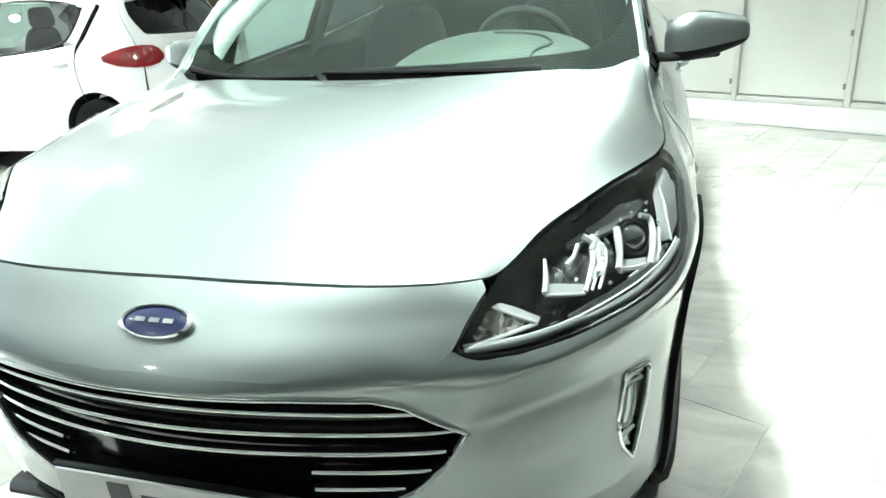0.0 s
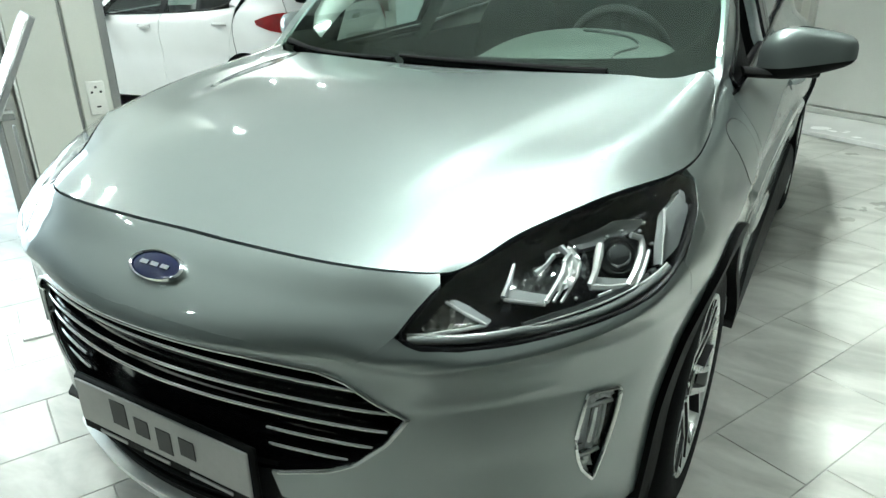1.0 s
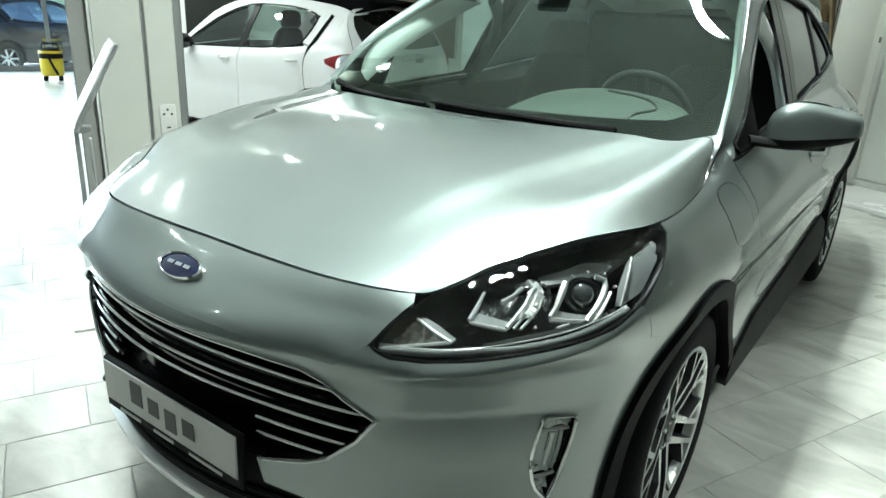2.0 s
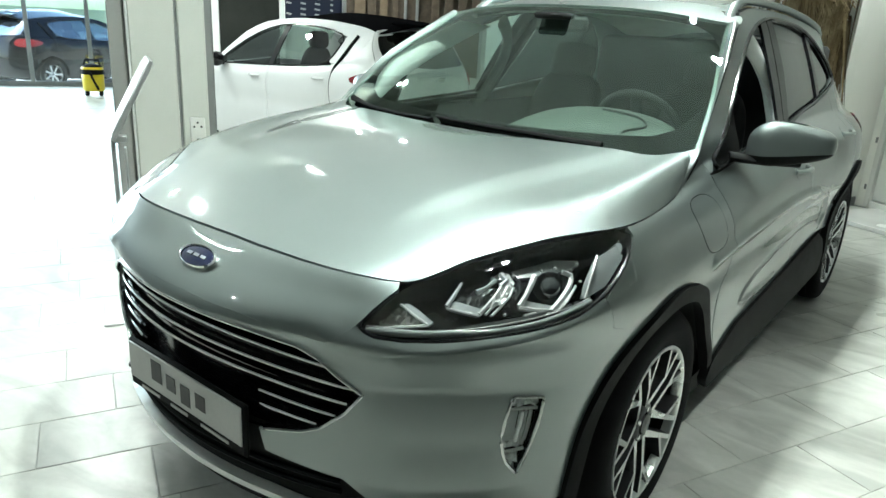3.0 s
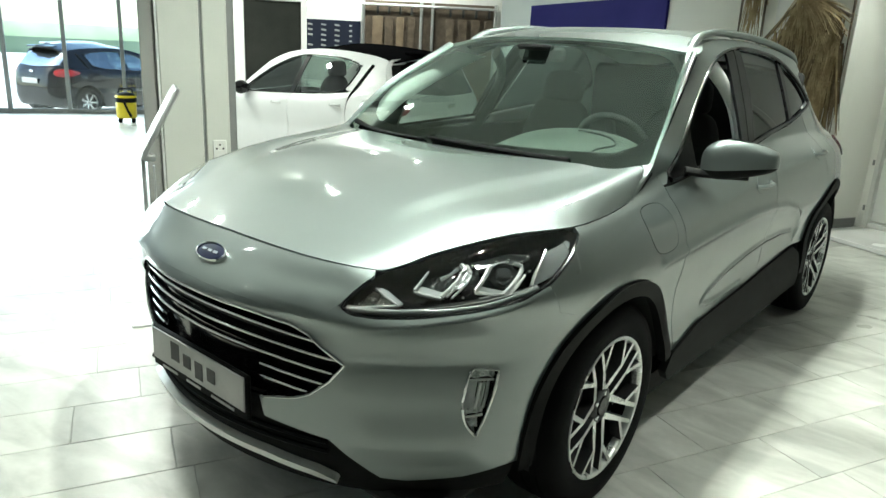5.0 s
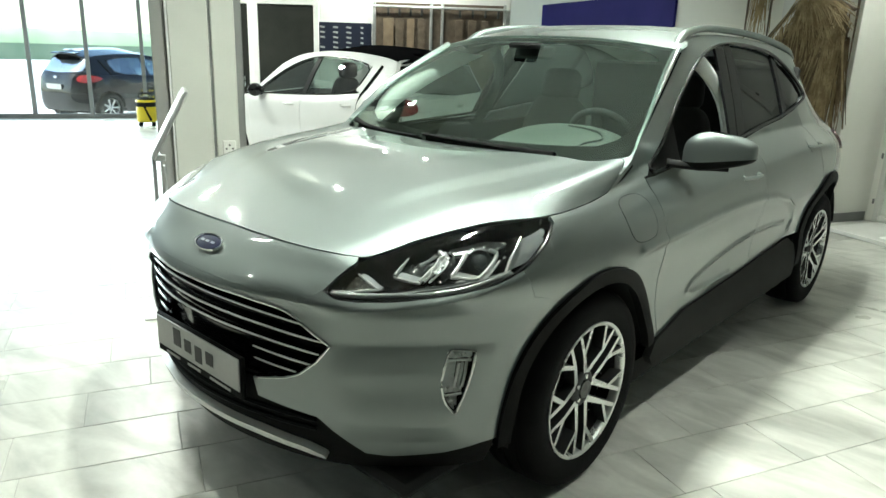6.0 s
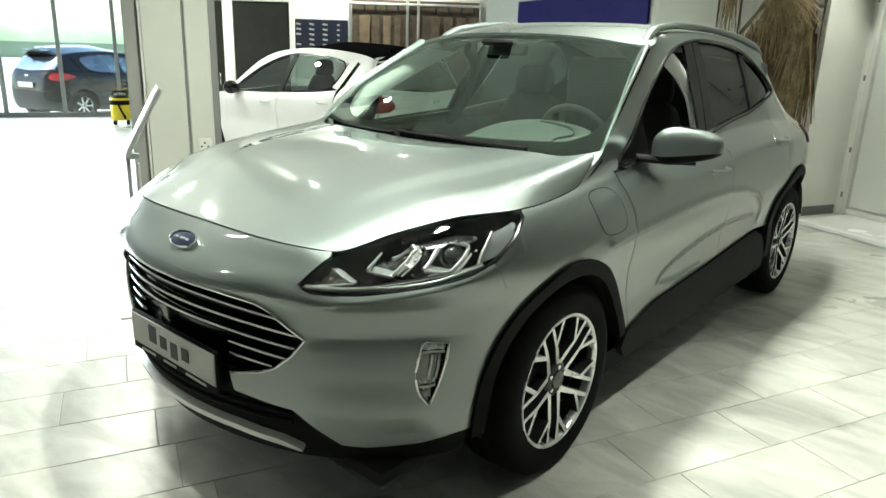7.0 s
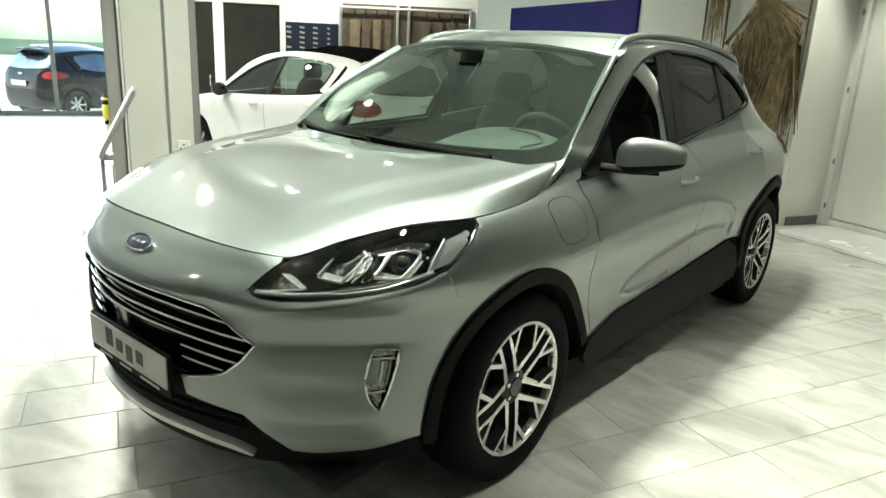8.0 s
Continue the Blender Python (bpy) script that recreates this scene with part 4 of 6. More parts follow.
def seat(root, x):
    hold = part("front_seat", pad(x, 1.25, 0.62, 0.5, 0.52, 0.17), SHADE, root, "dark fabric front seat")
    part("backrest", pad(x, 1.55, 0.93, 0.48, 0.16, 0.64, -14, 0.18), SHADE, hold)
    part("headrest", pad(x, 1.63, 1.31, 0.27, 0.10, 0.18, -10, 0.12), SHADE, hold)
    for s in (-0.06, 0.06):
        part("headrest_post", sweep([(x + s, 1.60, 1.18), (x + s, 1.62, 1.27)], 0.007, 8), CHROME, hold)


def build_suv():
    root = thing("suv", "silver-grey metallic suv parked on the tiled showroom floor", "car")
    # bonnet, nose and bumper
    h = [(-0.994, 0.006), (0.994, 0.006), (0.997, 0.997), (-0.997, 0.997)]
    part("hood", sheet(both(hood_skin), h, 0.014, scale=(0.75, 1.05)), SILVER, root, "silver bonnet with two soft folds")
    top = [(p, float(EDGE_Z(p)) - 0.0007) for p in np.linspace(0, 0.642, 14)]
    nose = [(0, 0.803), (0.25, 0.797), (0.40, 0.787), (0.475, 0.784), (0.541, 0.829), (0.572, 0.861), (0.605, 0.888)] + top[::-1]
    part("nose_panel", sheet(both(body), mirrored(nose), 0.008), SILVER, root, "silver nose panel between bonnet and grille")
    low_edge = [(p, z - 0.002) for p, z in LAMP_LOW[1:8]]
    arch = [(p_at(y), z) for y, z in arc(*ARCH_F, 0.443, 118, 180)]
    bump = ([(0, 0.8028), (0.25, 0.7968), (0.40, 0.7868), (0.4752, 0.7838), (0.5412, 0.8288)] + low_edge + [(1.1695, 0.80)] + [q for q in arch if q[1] < 0.78]
            + [(1.02, 0.355), (0.9, 0.332), (0.74, 0.319), (0.665, 0.325), (0.58, 0.384), (0.512, 0.432), (0.30, 0.452), (0.285, 0.512)] + GRILLE[::-1])
    lean = lambda q: LEDGE(np.clip(np.abs(q), 0.55, 1.1)) - 0.780
    leaning = lambda poly: [(a + (c - a) * t, b + (d - b) * t - float(lean(a + (c - a) * t))) for (a, b), (c, d) in zip(poly, list(poly[1:]) + [poly[0]]) for t in np.linspace(0, 1, 1 + max(1, int(abs(c - a) / 0.03)))[:-1]]
    slanted = lambda q, w: both(body)(q, w + lean(q))
    part("front_bumper", sheet(slanted, leaning(mirrored(bump)), 0.0055, holes=[np.array(leaning([tuple(k) for k in h])) for h in (FOG, FOG * (-1, 1))]), SILVER, root, "silver front bumper")
    lower = [(0, 0.515), (0.29, 0.515), (0.31, 0.455), (0.515, 0.434), (0.585, 0.386), (0.668, 0.327), (0.74, 0.321), (0.9, 0.334), (1.03, 0.36), (1.09, 0.38), (1.06, 0.262), (0.75, 0.25), (0.4, 0.245), (0, 0.245)]
    part("lower_intake", sheet(both(skin(0.014)), mirrored(lower), 0.012), BLACK_PLASTIC, root, "black lower bumper with air intake")
    for z in (0.415, 0.385):
        q = np.linspace(-0.5, 0.5, 40)
        part("intake_slat", sweep(both(body)(q, z + 0 * q) - np.array([0, -0.01, 0]), 0.007, 6), BLACK_PLASTIC, root)
    strip = [(0, 0.346), (0.3, 0.340), (0.47, 0.325), (0.53, 0.304), (0.535, 0.292), (0.45, 0.306), (0.28, 0.319), (0, 0.324)]
    part("skid_strip", sheet(both(skin(-0.012)), mirrored(strip), 0.01, thick=0.03), SKID, root, "satin silver skid strip")
    # grille
    hold = part("grille", sheet(both(skin(0.05)), mirrored(GRILLE + [(0, 0.5)]), 0.016, thick=-0.046), GLOSS_BLACK, root, "black grille with thin chrome bars")
    line = np.array([(-x, z) for x, z in GRILLE[:0:-1]] + GRILLE)
    steps = np.linspace(0, len(line) - 1, 150)
    line = np.stack([np.interp(steps, np.arange(len(line)), line[:, k]) for k in (0, 1)], 1)
    part("chrome_surround", sweep(both(skin(-0.001))(line[:, 0], line[:, 1]), 0.0045, 8), CHROME, hold)
    half = np.array(mirrored(GRILLE + [(0, 0.5)]))
    for k, z0 in enumerate((0.737, 0.695, 0.653, 0.613, 0.575)):
        q = np.linspace(-0.56, 0.56, 113)
        z = z0 - 0.10 * q**2
        ok = inside(half, q, z)
        for s in ((None,) if k < 3 else (-1, 1)):
            use = ok if s is None else ok & (q * s > 0.27)
            w = q[use]
            part("grille_bar", sweep(both(skin(0.016))(w, z0 - 0.10 * w**2), 0.0046, 10), DIMMED_CHROME, hold)
            part("bar_shadow_gap", sweep(both(skin(0.034))(w, z0 - 0.012 - 0.10 * w**2), 0.012, 6, flatten=0.7), GLOSS_BLACK, hold)
    # number plate holder with plain bars
    plate = part("plate_holder", box(0, -0.957, 0.505, 0.535, 0.016, 0.145, 0.006), BLACK_PLASTIC, root, "black plate holder")
    part("plate", box(0, -0.967, 0.516, 0.515, 0.006, 0.108, 0.003), PLATE_WHITE, plate, "pale grey plate with dark bars")
    for x, z, w, h_ in ((-0.115, 0.525, 0.05, 0.062), (-0.045, 0.515, 0.044, 0.044), (0.022, 0.507, 0.044, 0.056), (0.09, 0.515, 0.044, 0.044)):
        part("plain_bar", box(x, -0.9705, z, w, 0.002, h_, 0.0008), INK, plate)
    for x, w in ((-0.16, 0.09), (-0.02, 0.08), (0.14, 0.12)):
        part("plain_bar", box(x, -0.966, 0.447, w, 0.003, 0.009, 0.001), PLATE_WHITE, plate)
    # badge
    c, n = body(np.array(0.0), np.array(0.860)), normal_at(both(body), 0.0, 0.860)
    m = Matrix.Translation(n * 0.004) @ facing(c, n) @ Matrix.Diagonal((0.96, 0.43, 1.0, 1.0))
    badge = part("badge", moved(lathe([(-0.004, 0.078), (0.006, 0.077), (0.009, 0.072), (0.007, 0.067)], 48, "z"), m), CHROME, root, "chrome-rimmed blue oval badge")
    part("badge_face", moved(lathe([(0.004, 0.070), (0.0075, 0.05), (0.009, 0.0)], 48, "z"), m), BLUE_ENAMEL, badge)
    for x in (-0.03, 0.0, 0.03):
        part("plain_bar", moved(box(x, 0.0, 0.0095, 0.022, 0.022, 0.002, 0.001), m), CHROME, badge)
    # sides
    meshes = {}
    tyre, rim, barrel, faces, blades, hub, cap, disc, bolts = wheel_mesh()
    for k, v in dict(tyre=tyre, rim=rim, barrel=barrel, hub=hub, cap=cap, disc=disc).items():
        meshes[k] = mesh_of(k, *v)
    meshes["spoke"], meshes["bolt"] = [], [mesh_of("wheel_bolt", *b) for b in bolts]
    for k in range(5):
        fr, bl = join(*faces[6 * k:6 * k + 6]), join(*blades[6 * k:6 * k + 6])
        me = mesh_of("spoke", *join(fr, bl), angle=30)
        me.materials.append(ALLOY)
        me.materials.append(ALLOY_DARK)
        me.polygons.foreach_set("material_index", [0] * len(fr[1]) + [1] * len(bl[1]))
        meshes["spoke"].append(me)
    for side in (1, -1):
        put = (lambda vf: vf) if side > 0 else flip
        front_lamp(root, side)
        fog_lamp(root, side)
        door_mirror(root, side)
        gap = 0.395
        rise = spline([(HOOD_END, float(EDGE_Z(HOOD_END))), (p_at(0.24), 1.064), (p_at(0.325), 1.1), (p_at(gap), 1.155)])
        e = [(p, float(EDGE_Z(p)) - 0.0006) for p in np.linspace(1.312, HOOD_END, 18)] + [(p, float(rise(p))) for p in np.linspace(HOOD_END + 0.01, p_at(gap), 12)]
        arch = [(p_at(y), z) for y, z in arc(*ARCH_F, 0.443, 10, 118)]
        fender = e + on((gap, 1.0), (gap + 0.01, 0.8), (gap + 0.04, 0.6), (gap + 0.065, 0.43)) + arch + [(1.171, 0.80), (1.128, 0.881), (1.203, 0.922), (1.265, 0.958), (1.309, 0.987)]
        part("fender", put(sheet(body, fender, 0.006)), SILVER, root, "silver front wing")
        clad = on(*[(y, z + 0.003) for y, z in CLAD])
        door = on((1.475, 1.115), (1.0, 1.09), (0.6, 1.063), (0.46, 1.049), (0.402, 1.047), (gap + 0.005, 1.0), (gap + 0.015, 0.8), (gap + 0.045, 0.6), (gap + 0.07, 0.43)) + clad[1:3] + on((1.45, 0.517), (1.47, 0.8), (1.495, 1.0))
        part("front_door", put(sheet(body, door, 0.007)), SILVER, root, "silver front door with a shoulder line and a raised reflection rim")
        rear = [(p_at(y), z) for y, z in arc(*ARCH_R, 0.50, 158, 118, 12)]
        door = on((1.455, 0.517), (1.8, 0.543), (2.02, 0.56)) + rear + on((2.42, 0.95), (2.40, 1.1), (2.36, 1.228), (2.07, 1.18), (1.77, 1.155), (1.48, 1.118), (1.50, 1.0), (1.475, 0.8))
        part("rear_door", put(sheet(body, door, 0.007)), SILVER, root, "silver rear door with a shoulder line and a raised reflection rim")
        rear = [(p_at(y), z) for y, z in arc(*ARCH_R, 0.50, 118, 10, 26)]
        quarter = on((2.36, 1.234), (2.405, 1.1), (2.425, 0.95)) + rear + on((3.2, 0.5), (3.2, 0.95), (3.16, 1.15), (3.05, 1.3), (2.95, 1.38), (2.62, 1.32), (2.585, 1.3))
        part("quarter_panel", put(sheet(body, quarter, 0.014)), SILVER, root, "silver rear quarter")
        a_post = [(float(np.interp(GLASS_SIDE(v)[1], TABLE_XY[:, 1], TABLE)), float(GLASS_SIDE(v)[2])) for v in np.linspace(0.03, 1, 12)]
        roof = on(*[(y, float(ROOF_Z(y))) for y in np.linspace(1.0, 2.95, 20)])
        frame_ = on((gap + 0.0008, 1.053), (gap + 0.0008, 1.1), (gap + 0.0008, 1.15)) + [q for q in a_post if q[0] > p_at(gap + 0.005)] + roof + on((2.95, 1.385), (2.62, 1.325)) + DLO[11::-1]
        part("side_frame", put(sheet(body, frame_, 0.007)), SILVER, root, "silver windscreen pillar and roof edge")
        # strip from the windscreen to the side frame
        knots = [(0, *(COWL(0.845) + [0.0, 0.004, 0.001])), (0.06, 0.777, 0.35, 1.13)] + [(q, *(GLASS_SIDE(q) + [0, -0.003, 0.004])) for q in (0.13, 0.2, 0.3, 0.5, 0.75, 1)]
        vs = np.r_[np.linspace(0, 0.2, 14), np.linspace(0.23, 1, 22)]
        g = spline(knots)(vs)
        start = float(GLASS_SIDE(0.13)[1])
        rise = spline([(HOOD_END, float(EDGE_Z(HOOD_END))), (p_at(0.24), 1.064), (p_at(0.325), 1.1), (p_at(start), float(GLASS_SIDE(0.13)[2]))])
        low_p = np.linspace(HOOD_END + 0.004, p_at(start), 14)
        b_ = np.array([body(np.array(q), rise(q)) if v < 0.13 else body(np.array(p_at(float(GLASS_SIDE(v)[1]))), GLASS_SIDE(v)[2]) for v, q in ((v, np.interp(v, (0, 0.13), (low_p[0], low_p[-1]))) for v in vs)])
        s_ = np.linspace(0, 1, 9)[None, :, None]
        rows = g[:, None] * (1 - s_) + b_[:, None] * s_ + np.sin(math.pi * s_) * np.array([0.008, -0.010, 0.010])
        seam = np.array([COWL(0.845 + 0.155 * q) + [0.001, 0.004, 0] for q in s_[0, :, 0]])
        rows = rows + (1 - smooth(0, 0.13, vs))[:, None, None] * (seam - rows[0])[None]
        n = rows.shape[1]
        quads = [(i * n + j, i * n + j + 1, (i + 1) * n + j + 1, (i + 1) * n + j) for i in range(len(vs) - 1) for j in range(n - 1)]
        part("windscreen_pillar", put((rows.reshape(-1, 3), quads)), SILVER, root, "silver windscreen pillar")
        # windows
        ring = rounded(DLO, 2)
        part("window_trim", put(sweep(sunk(ring[:, 0], ring[:, 1], 0.0), 0.0085, 6, closed=True)), GLOSS_BLACK, root, "black window trim")
        front = on((0.72, 1.255)) + DLO[3:6] + on((1.43, 1.535), (1.36, 1.36), (1.31, 1.12), (1.0, 1.1), (0.70, 1.083))
        if side < 0:
            pane = part("front_side_glass", put(sheet(skin(0.012), front, 0.03, thick=0.0)), SIDEGLASS, root, "clear front side window")
            pane.visible_shadow = False
        belt = sunk(np.array([p_at(y) for y in np.linspace(0.72, 1.3, 16)]), np.linspace(1.078, 1.108, 16), 0.03)
        part("window_seal", put(sweep(belt, 0.012, 8)), RUBBER, root)
        pz = np.linspace(1.02, 1.50, 18)
        pil = sunk(np.array([p_at(y) for y in spline([(1.02, 1.30), (1.2, 1.38), (1.36, 1.385), (1.45, 1.32), (1.5, 1.24)])(pz)]), pz, 0.04)
        # same lining on both sides; the far one's shade is put into its colour
        part("pillar_lining", put(sweep(pil, 0.042, 10, flatten=0.5, up=(1, 0, 0))), TRIM_PALE if side > 0 else DASH, root, "pale door pillar lining" if side > 0 else "door pillar lining, coloured dark for shade")
        vs = np.linspace(0.06, 0.97, 20)
        near = GLASS_SIDE(vs) + np.array([-0.012, 0.008, -0.014])
        ey = np.interp(vs, (0, 0.4, 0.7, 1), (0.46, 0.69, 0.93, 1.2))
        far = sunk(np.array([p_at(y) for y in ey]), np.interp(ey, (0.42, 0.56, 0.67, 0.83, 1.065, 1.25), (1.055, 1.14, 1.228, 1.32, 1.432, 1.503)), 0.035)
        s_ = np.linspace(0, 1, 5)[None, :, None]
        rows = near[:, None] * (1 - s_) + far[:, None] * s_ + np.sin(math.pi * s_) * np.array([-0.012, 0.0, -0.004])
        part("pillar_lining", put((rows.reshape(-1, 3), [(5 * i + j, 5 * i + j + 1, 5 * i + j + 6, 5 * i + j + 5) for i in range(19) for j in range(4)])), TRIM_PALE, root, "pale pillar lining")
        sail = on((0.425, 1.058), (0.56, 1.14), (0.715, 1.262), (0.70, 1.083))
        part("mirror_sail", put(sheet(skin(0.002), sail, 0.012)), BLACK_PLASTIC, root, "black mirror triangle")
        back = on((1.66, 1.556), (2.05, 1.543), (2.20, 1.515), (2.13, 1.21), (2.07, 1.195), (1.77, 1.17), (1.49, 1.134), (1.60, 1.355))
        pane = part("rear_side_glass", put(sheet(skin(0.012), back, 0.03, thick=0.0)), TINTED, root, "dark tinted rear side window")
        pane.visible_shadow = False
        small = on((2.25, 1.505), (2.47, 1.4), (2.575, 1.305), (2.5, 1.27), (2.36, 1.245), (2.18, 1.215))
        pane = part("quarter_glass", put(sheet(skin(0.012), small, 0.02, thick=0.0)), TINTED, root, "dark tinted quarter window")
        pane.visible_shadow = False
        part("door_pillar_trim", put(sheet(skin(0.003), on((1.43, 1.537), (1.36, 1.36), (1.30, 1.118), (1.385, 1.122), (1.47, 1.36), (1.545, 1.548)), 0.02)), BLACK_TRIM, root, "gloss black door pillar")
        part("door_pillar_trim", put(sheet(skin(0.003), on((1.555, 1.549), (1.48, 1.36), (1.395, 1.122), (1.48, 1.13), (1.59, 1.355), (1.65, 1.556)), 0.02)), BLACK_TRIM, root, "gloss black door pillar")
        part("door_pillar_trim", put(sheet(skin(0.004), on((2.20, 1.518), (2.25, 1.507), (2.18, 1.212), (2.13, 1.207)), 0.015)), BLACK_TRIM, root)
        # black lower cladding
        sill = on((0.43, 0.42)) + clad + on((2.02, 0.555), (2.14, 0.50), (2.2, 0.36), (2.2, 0.30), (1.5, 0.285), (0.9, 0.30), (0.45, 0.31), (0.40, 0.36))
        part("sill_cladding", put(sheet(skin(-0.012), sill, 0.02, thick=0.03)), BLACK_PLASTIC, root, "black sill cladding")
        sill = on((0.3, 0.31), (2.3, 0.30), (2.3, 0.19), (0.3, 0.19))
        part("sill_underside", put(sheet(skin(0.05), sill, 0.04, thick=0.06)), BLACK_PLASTIC, root)
        for (y, z), r0, r1, a0, a1 in ((ARCH_F, 0.402, 0.451, 8, 184), (ARCH_R, 0.432, 0.502, 14, 180)):
            turn = np.radians(np.linspace(a0, a1, 40))
            wide = r1 - (0.05 if y > 1 else 0.0) * (1 - smooth(0.6, 1.9, turn))
            ring = [(p_at(y + r * math.cos(q)), z + r * math.sin(q)) for q, r in zip(turn, wide)] + [(p_at(q), w) for q, w in arc(y, z, r0, a1, a0, 40)]
            part("wheel_arch_cladding", put(sheet(skin(-0.014), ring, 0.014, thick=0.03)), BLACK_PLASTIC, root, "black wheel arch cladding")
            t = np.radians(np.linspace(a0, 186, 30))
            v = [(x, y + (r0 + 0.012) * math.cos(q), z + (r0 + 0.012) * math.sin(q)) for q in t for x in (0.50, 0.88)]
            part("wheel_well", put((v, [(2 * i, 2 * i + 1, 2 * i + 3, 2 * i + 2) for i in range(29)])), SHADE, root)
            part("wheel_well_back", put((v[::2], [tuple(range(30))])), SHADE, root)
        # handles, charging flap, rail
        for y, z in ((1.29, 0.972), (2.32, 1.035)):
            q = body(np.array([p_at(y + d) for d in np.linspace(-0.10, 0.10, 15)]), np.full(15, z))
            q[:, 0] += 0.032 * np.sin(np.linspace(0, math.pi, 15)) ** 0.6
            hold = part("door_handle", put(sweep(q, 0.013, 10, flatten=0.75)), SILVER, root, "silver door handle")
            cup = rounded(on((y - 0.09, z - 0.035), (y + 0.05, z - 0.04), (y + 0.05, z + 0.04), (y - 0.09, z + 0.035)), 2)
            part("handle_recess", put(sheet(skin(-0.0025), cup, 0.01, thick=0.004)), SILVER, hold)
        if side > 0:
            flap = rounded(on((0.135, 0.985), (0.17, 1.008), (0.29, 1.012), (0.335, 0.985), (0.34, 0.885), (0.305, 0.858), (0.19, 0.858), (0.145, 0.89)), 2)
            part("charging_flap", sheet(skin(-0.001), flap, 0.012, thick=0.005), SILVER, root, "round-cornered silver charging flap")
            part("flap_gap", sweep(sunk(flap[:, 0], flap[:, 1], 0.0), 0.0014, 6, closed=True), GLOSS_BLACK, root)
        ys = np.linspace(1.0, 2.75, 40)
        q = sunk(np.array([p_at(y) for y in ys]), np.array([float(ROOF_Z(y)) for y in ys]), 0.0) - np.array([0.02, 0, 0])
        q[:, 2] += -0.022 + 0.05 * np.clip(np.minimum((ys - 1.0) / 0.12, (2.75 - ys) / 0.2), 0, 1) ** 0.6
        part("roof_rail", put(sweep(q, 0.021, 12, flatten=0.85)), SILVER, root, "silver roof rail")
        seat(root, 0.37 * side)
    part("windscreen_frit", sheet(both(lambda u, v: screen_skin(u, v) - np.array([0, -0.006, 0.010])), [(-0.999, 0.001), (0.999, 0.001), (0.999, 0.999), (-0.999, 0.999)], 0.02,
                                  holes=[rounded([(-0.968, 0.15), (-0.5, 0.13), (0.5, 0.13), (0.968, 0.15), (0.972, 0.945), (0.5, 0.962), (-0.5, 0.962), (-0.972, 0.945)], 2)], thick=0.0, scale=(0.75, 0.75)), FRIT, root, "black windscreen border")
    pane = part("windscreen", sheet(both(screen_skin), [(-1, 0), (1, 0), (1, 1), (-1, 1)], 0.03, thick=0.0, scale=(0.75, 0.75)), WINDSCREEN, root, "green-tinted windscreen")
    pane.visible_shadow = False
    part("roof", sheet(both(roof_skin), [(-1, 0.0), (1, 0.0), (1, 1), (-1, 1)], 0.03, scale=(0.63, 2.1), thick=0.01), SILVER, root, "silver roof")
    # tail
    s = p_at(3.2)
    tail = [(s + 0.004, 0.35), (OUT_END - 0.002, 0.35), (OUT_END - 0.002, 0.8), (s + 0.004, 0.8)]
    for put in (lambda vf: vf, flip):
        part("rear_bumper", put(sheet(body, tail, 0.04)), SILVER, root, "silver rear bumper")
        up = [(s + 0.004, 0.805), (OUT_END - 0.002, 0.805), (OUT_END - 0.002, 1.5), (OUT_END - 0.5, 1.45), (s + 0.1, 1.3), (s + 0.004, 1.16)]
        part("tailgate", put(sheet(body, up, 0.04)), SILVER, root, "silver tailgate")
        lamp = rounded(on((3.12, 1.02), (3.16, 1.07), (3.3, 1.06)) + [(p_at(3.45), 1.04), (p_at(3.45), 0.94)] + on((3.3, 0.93), (3.16, 0.95)), 1)
        part("tail_light", put(sheet(skin(-0.01), lamp, 0.014, thick=0.03)), DARK_RED, root, "dark red tail light")
    part("spoiler", sheet(both(lambda u, v: roof_skin(u, np.ones_like(u)) + np.stack([0 * u, 0.08 * v, -0.02 * v], -1)), [(-0.95, 0), (0.95, 0), (0.9, 1), (-0.9, 1)], 0.03, scale=(0.6, 0.08), thick=0.03), SILVER, root)
    # cabin and underside
    part("underbody", join(box(0, 1.35, 0.235, 1.5, 4.2, 0.05, 0.02), box(0, -0.62, 0.36, 1.0, 0.3, 0.2, 0.03), box(0, 0.1, 0.62, 0.9, 1.0, 0.5, 0.05)), SHADE, root, "dark underbody")
    part("cabin_shell", join(box(0, 2.55, 0.98, 1.36, 0.06, 0.95, 0.02), box(0, 1.9, 0.5, 1.6, 2.6, 0.05, 0.02), box(0.80, 1.5, 0.77, 0.03, 2.2, 0.59, 0.01), box(-0.80, 1.5, 0.77, 0.03, 2.2, 0.59, 0.01)), SHADE, root)
    head = lambda u, v: roof_skin(u, v) - np.array([0, 0, 0.045])
    part("headliner", sheet(both(head), [(-0.93, 0.03), (0.93, 0.03), (0.93, 0.97), (-0.93, 0.97)], 0.08, scale=(0.63, 2.1), thick=0.0, turned=True), TRIM_PALE, root, "pale grey headliner")
    dash = coons(lambda u: GLASS_LOW(u) - [0, 0, 0.03], spline([(0, 0, 0.80, 1.02), (1, 0.72, 0.80, 1.03)]), spline([(0, 0, 0.235, 1.032), (0.5, 0, 0.5, 1.06), (1, 0, 0.80, 1.02)]), spline([(0, *(GLASS_LOW(1.0) - [0, 0, 0.03])), (1, 0.72, 0.80, 1.03)]))
    board = part("dashboard", sheet(both(dash), [(-0.95, 0.02), (0.95, 0.02), (0.95, 1), (-0.95, 1)], 0.04, scale=(0.75, 0.55), thick=0.12), DASH, root, "dark dashboard")
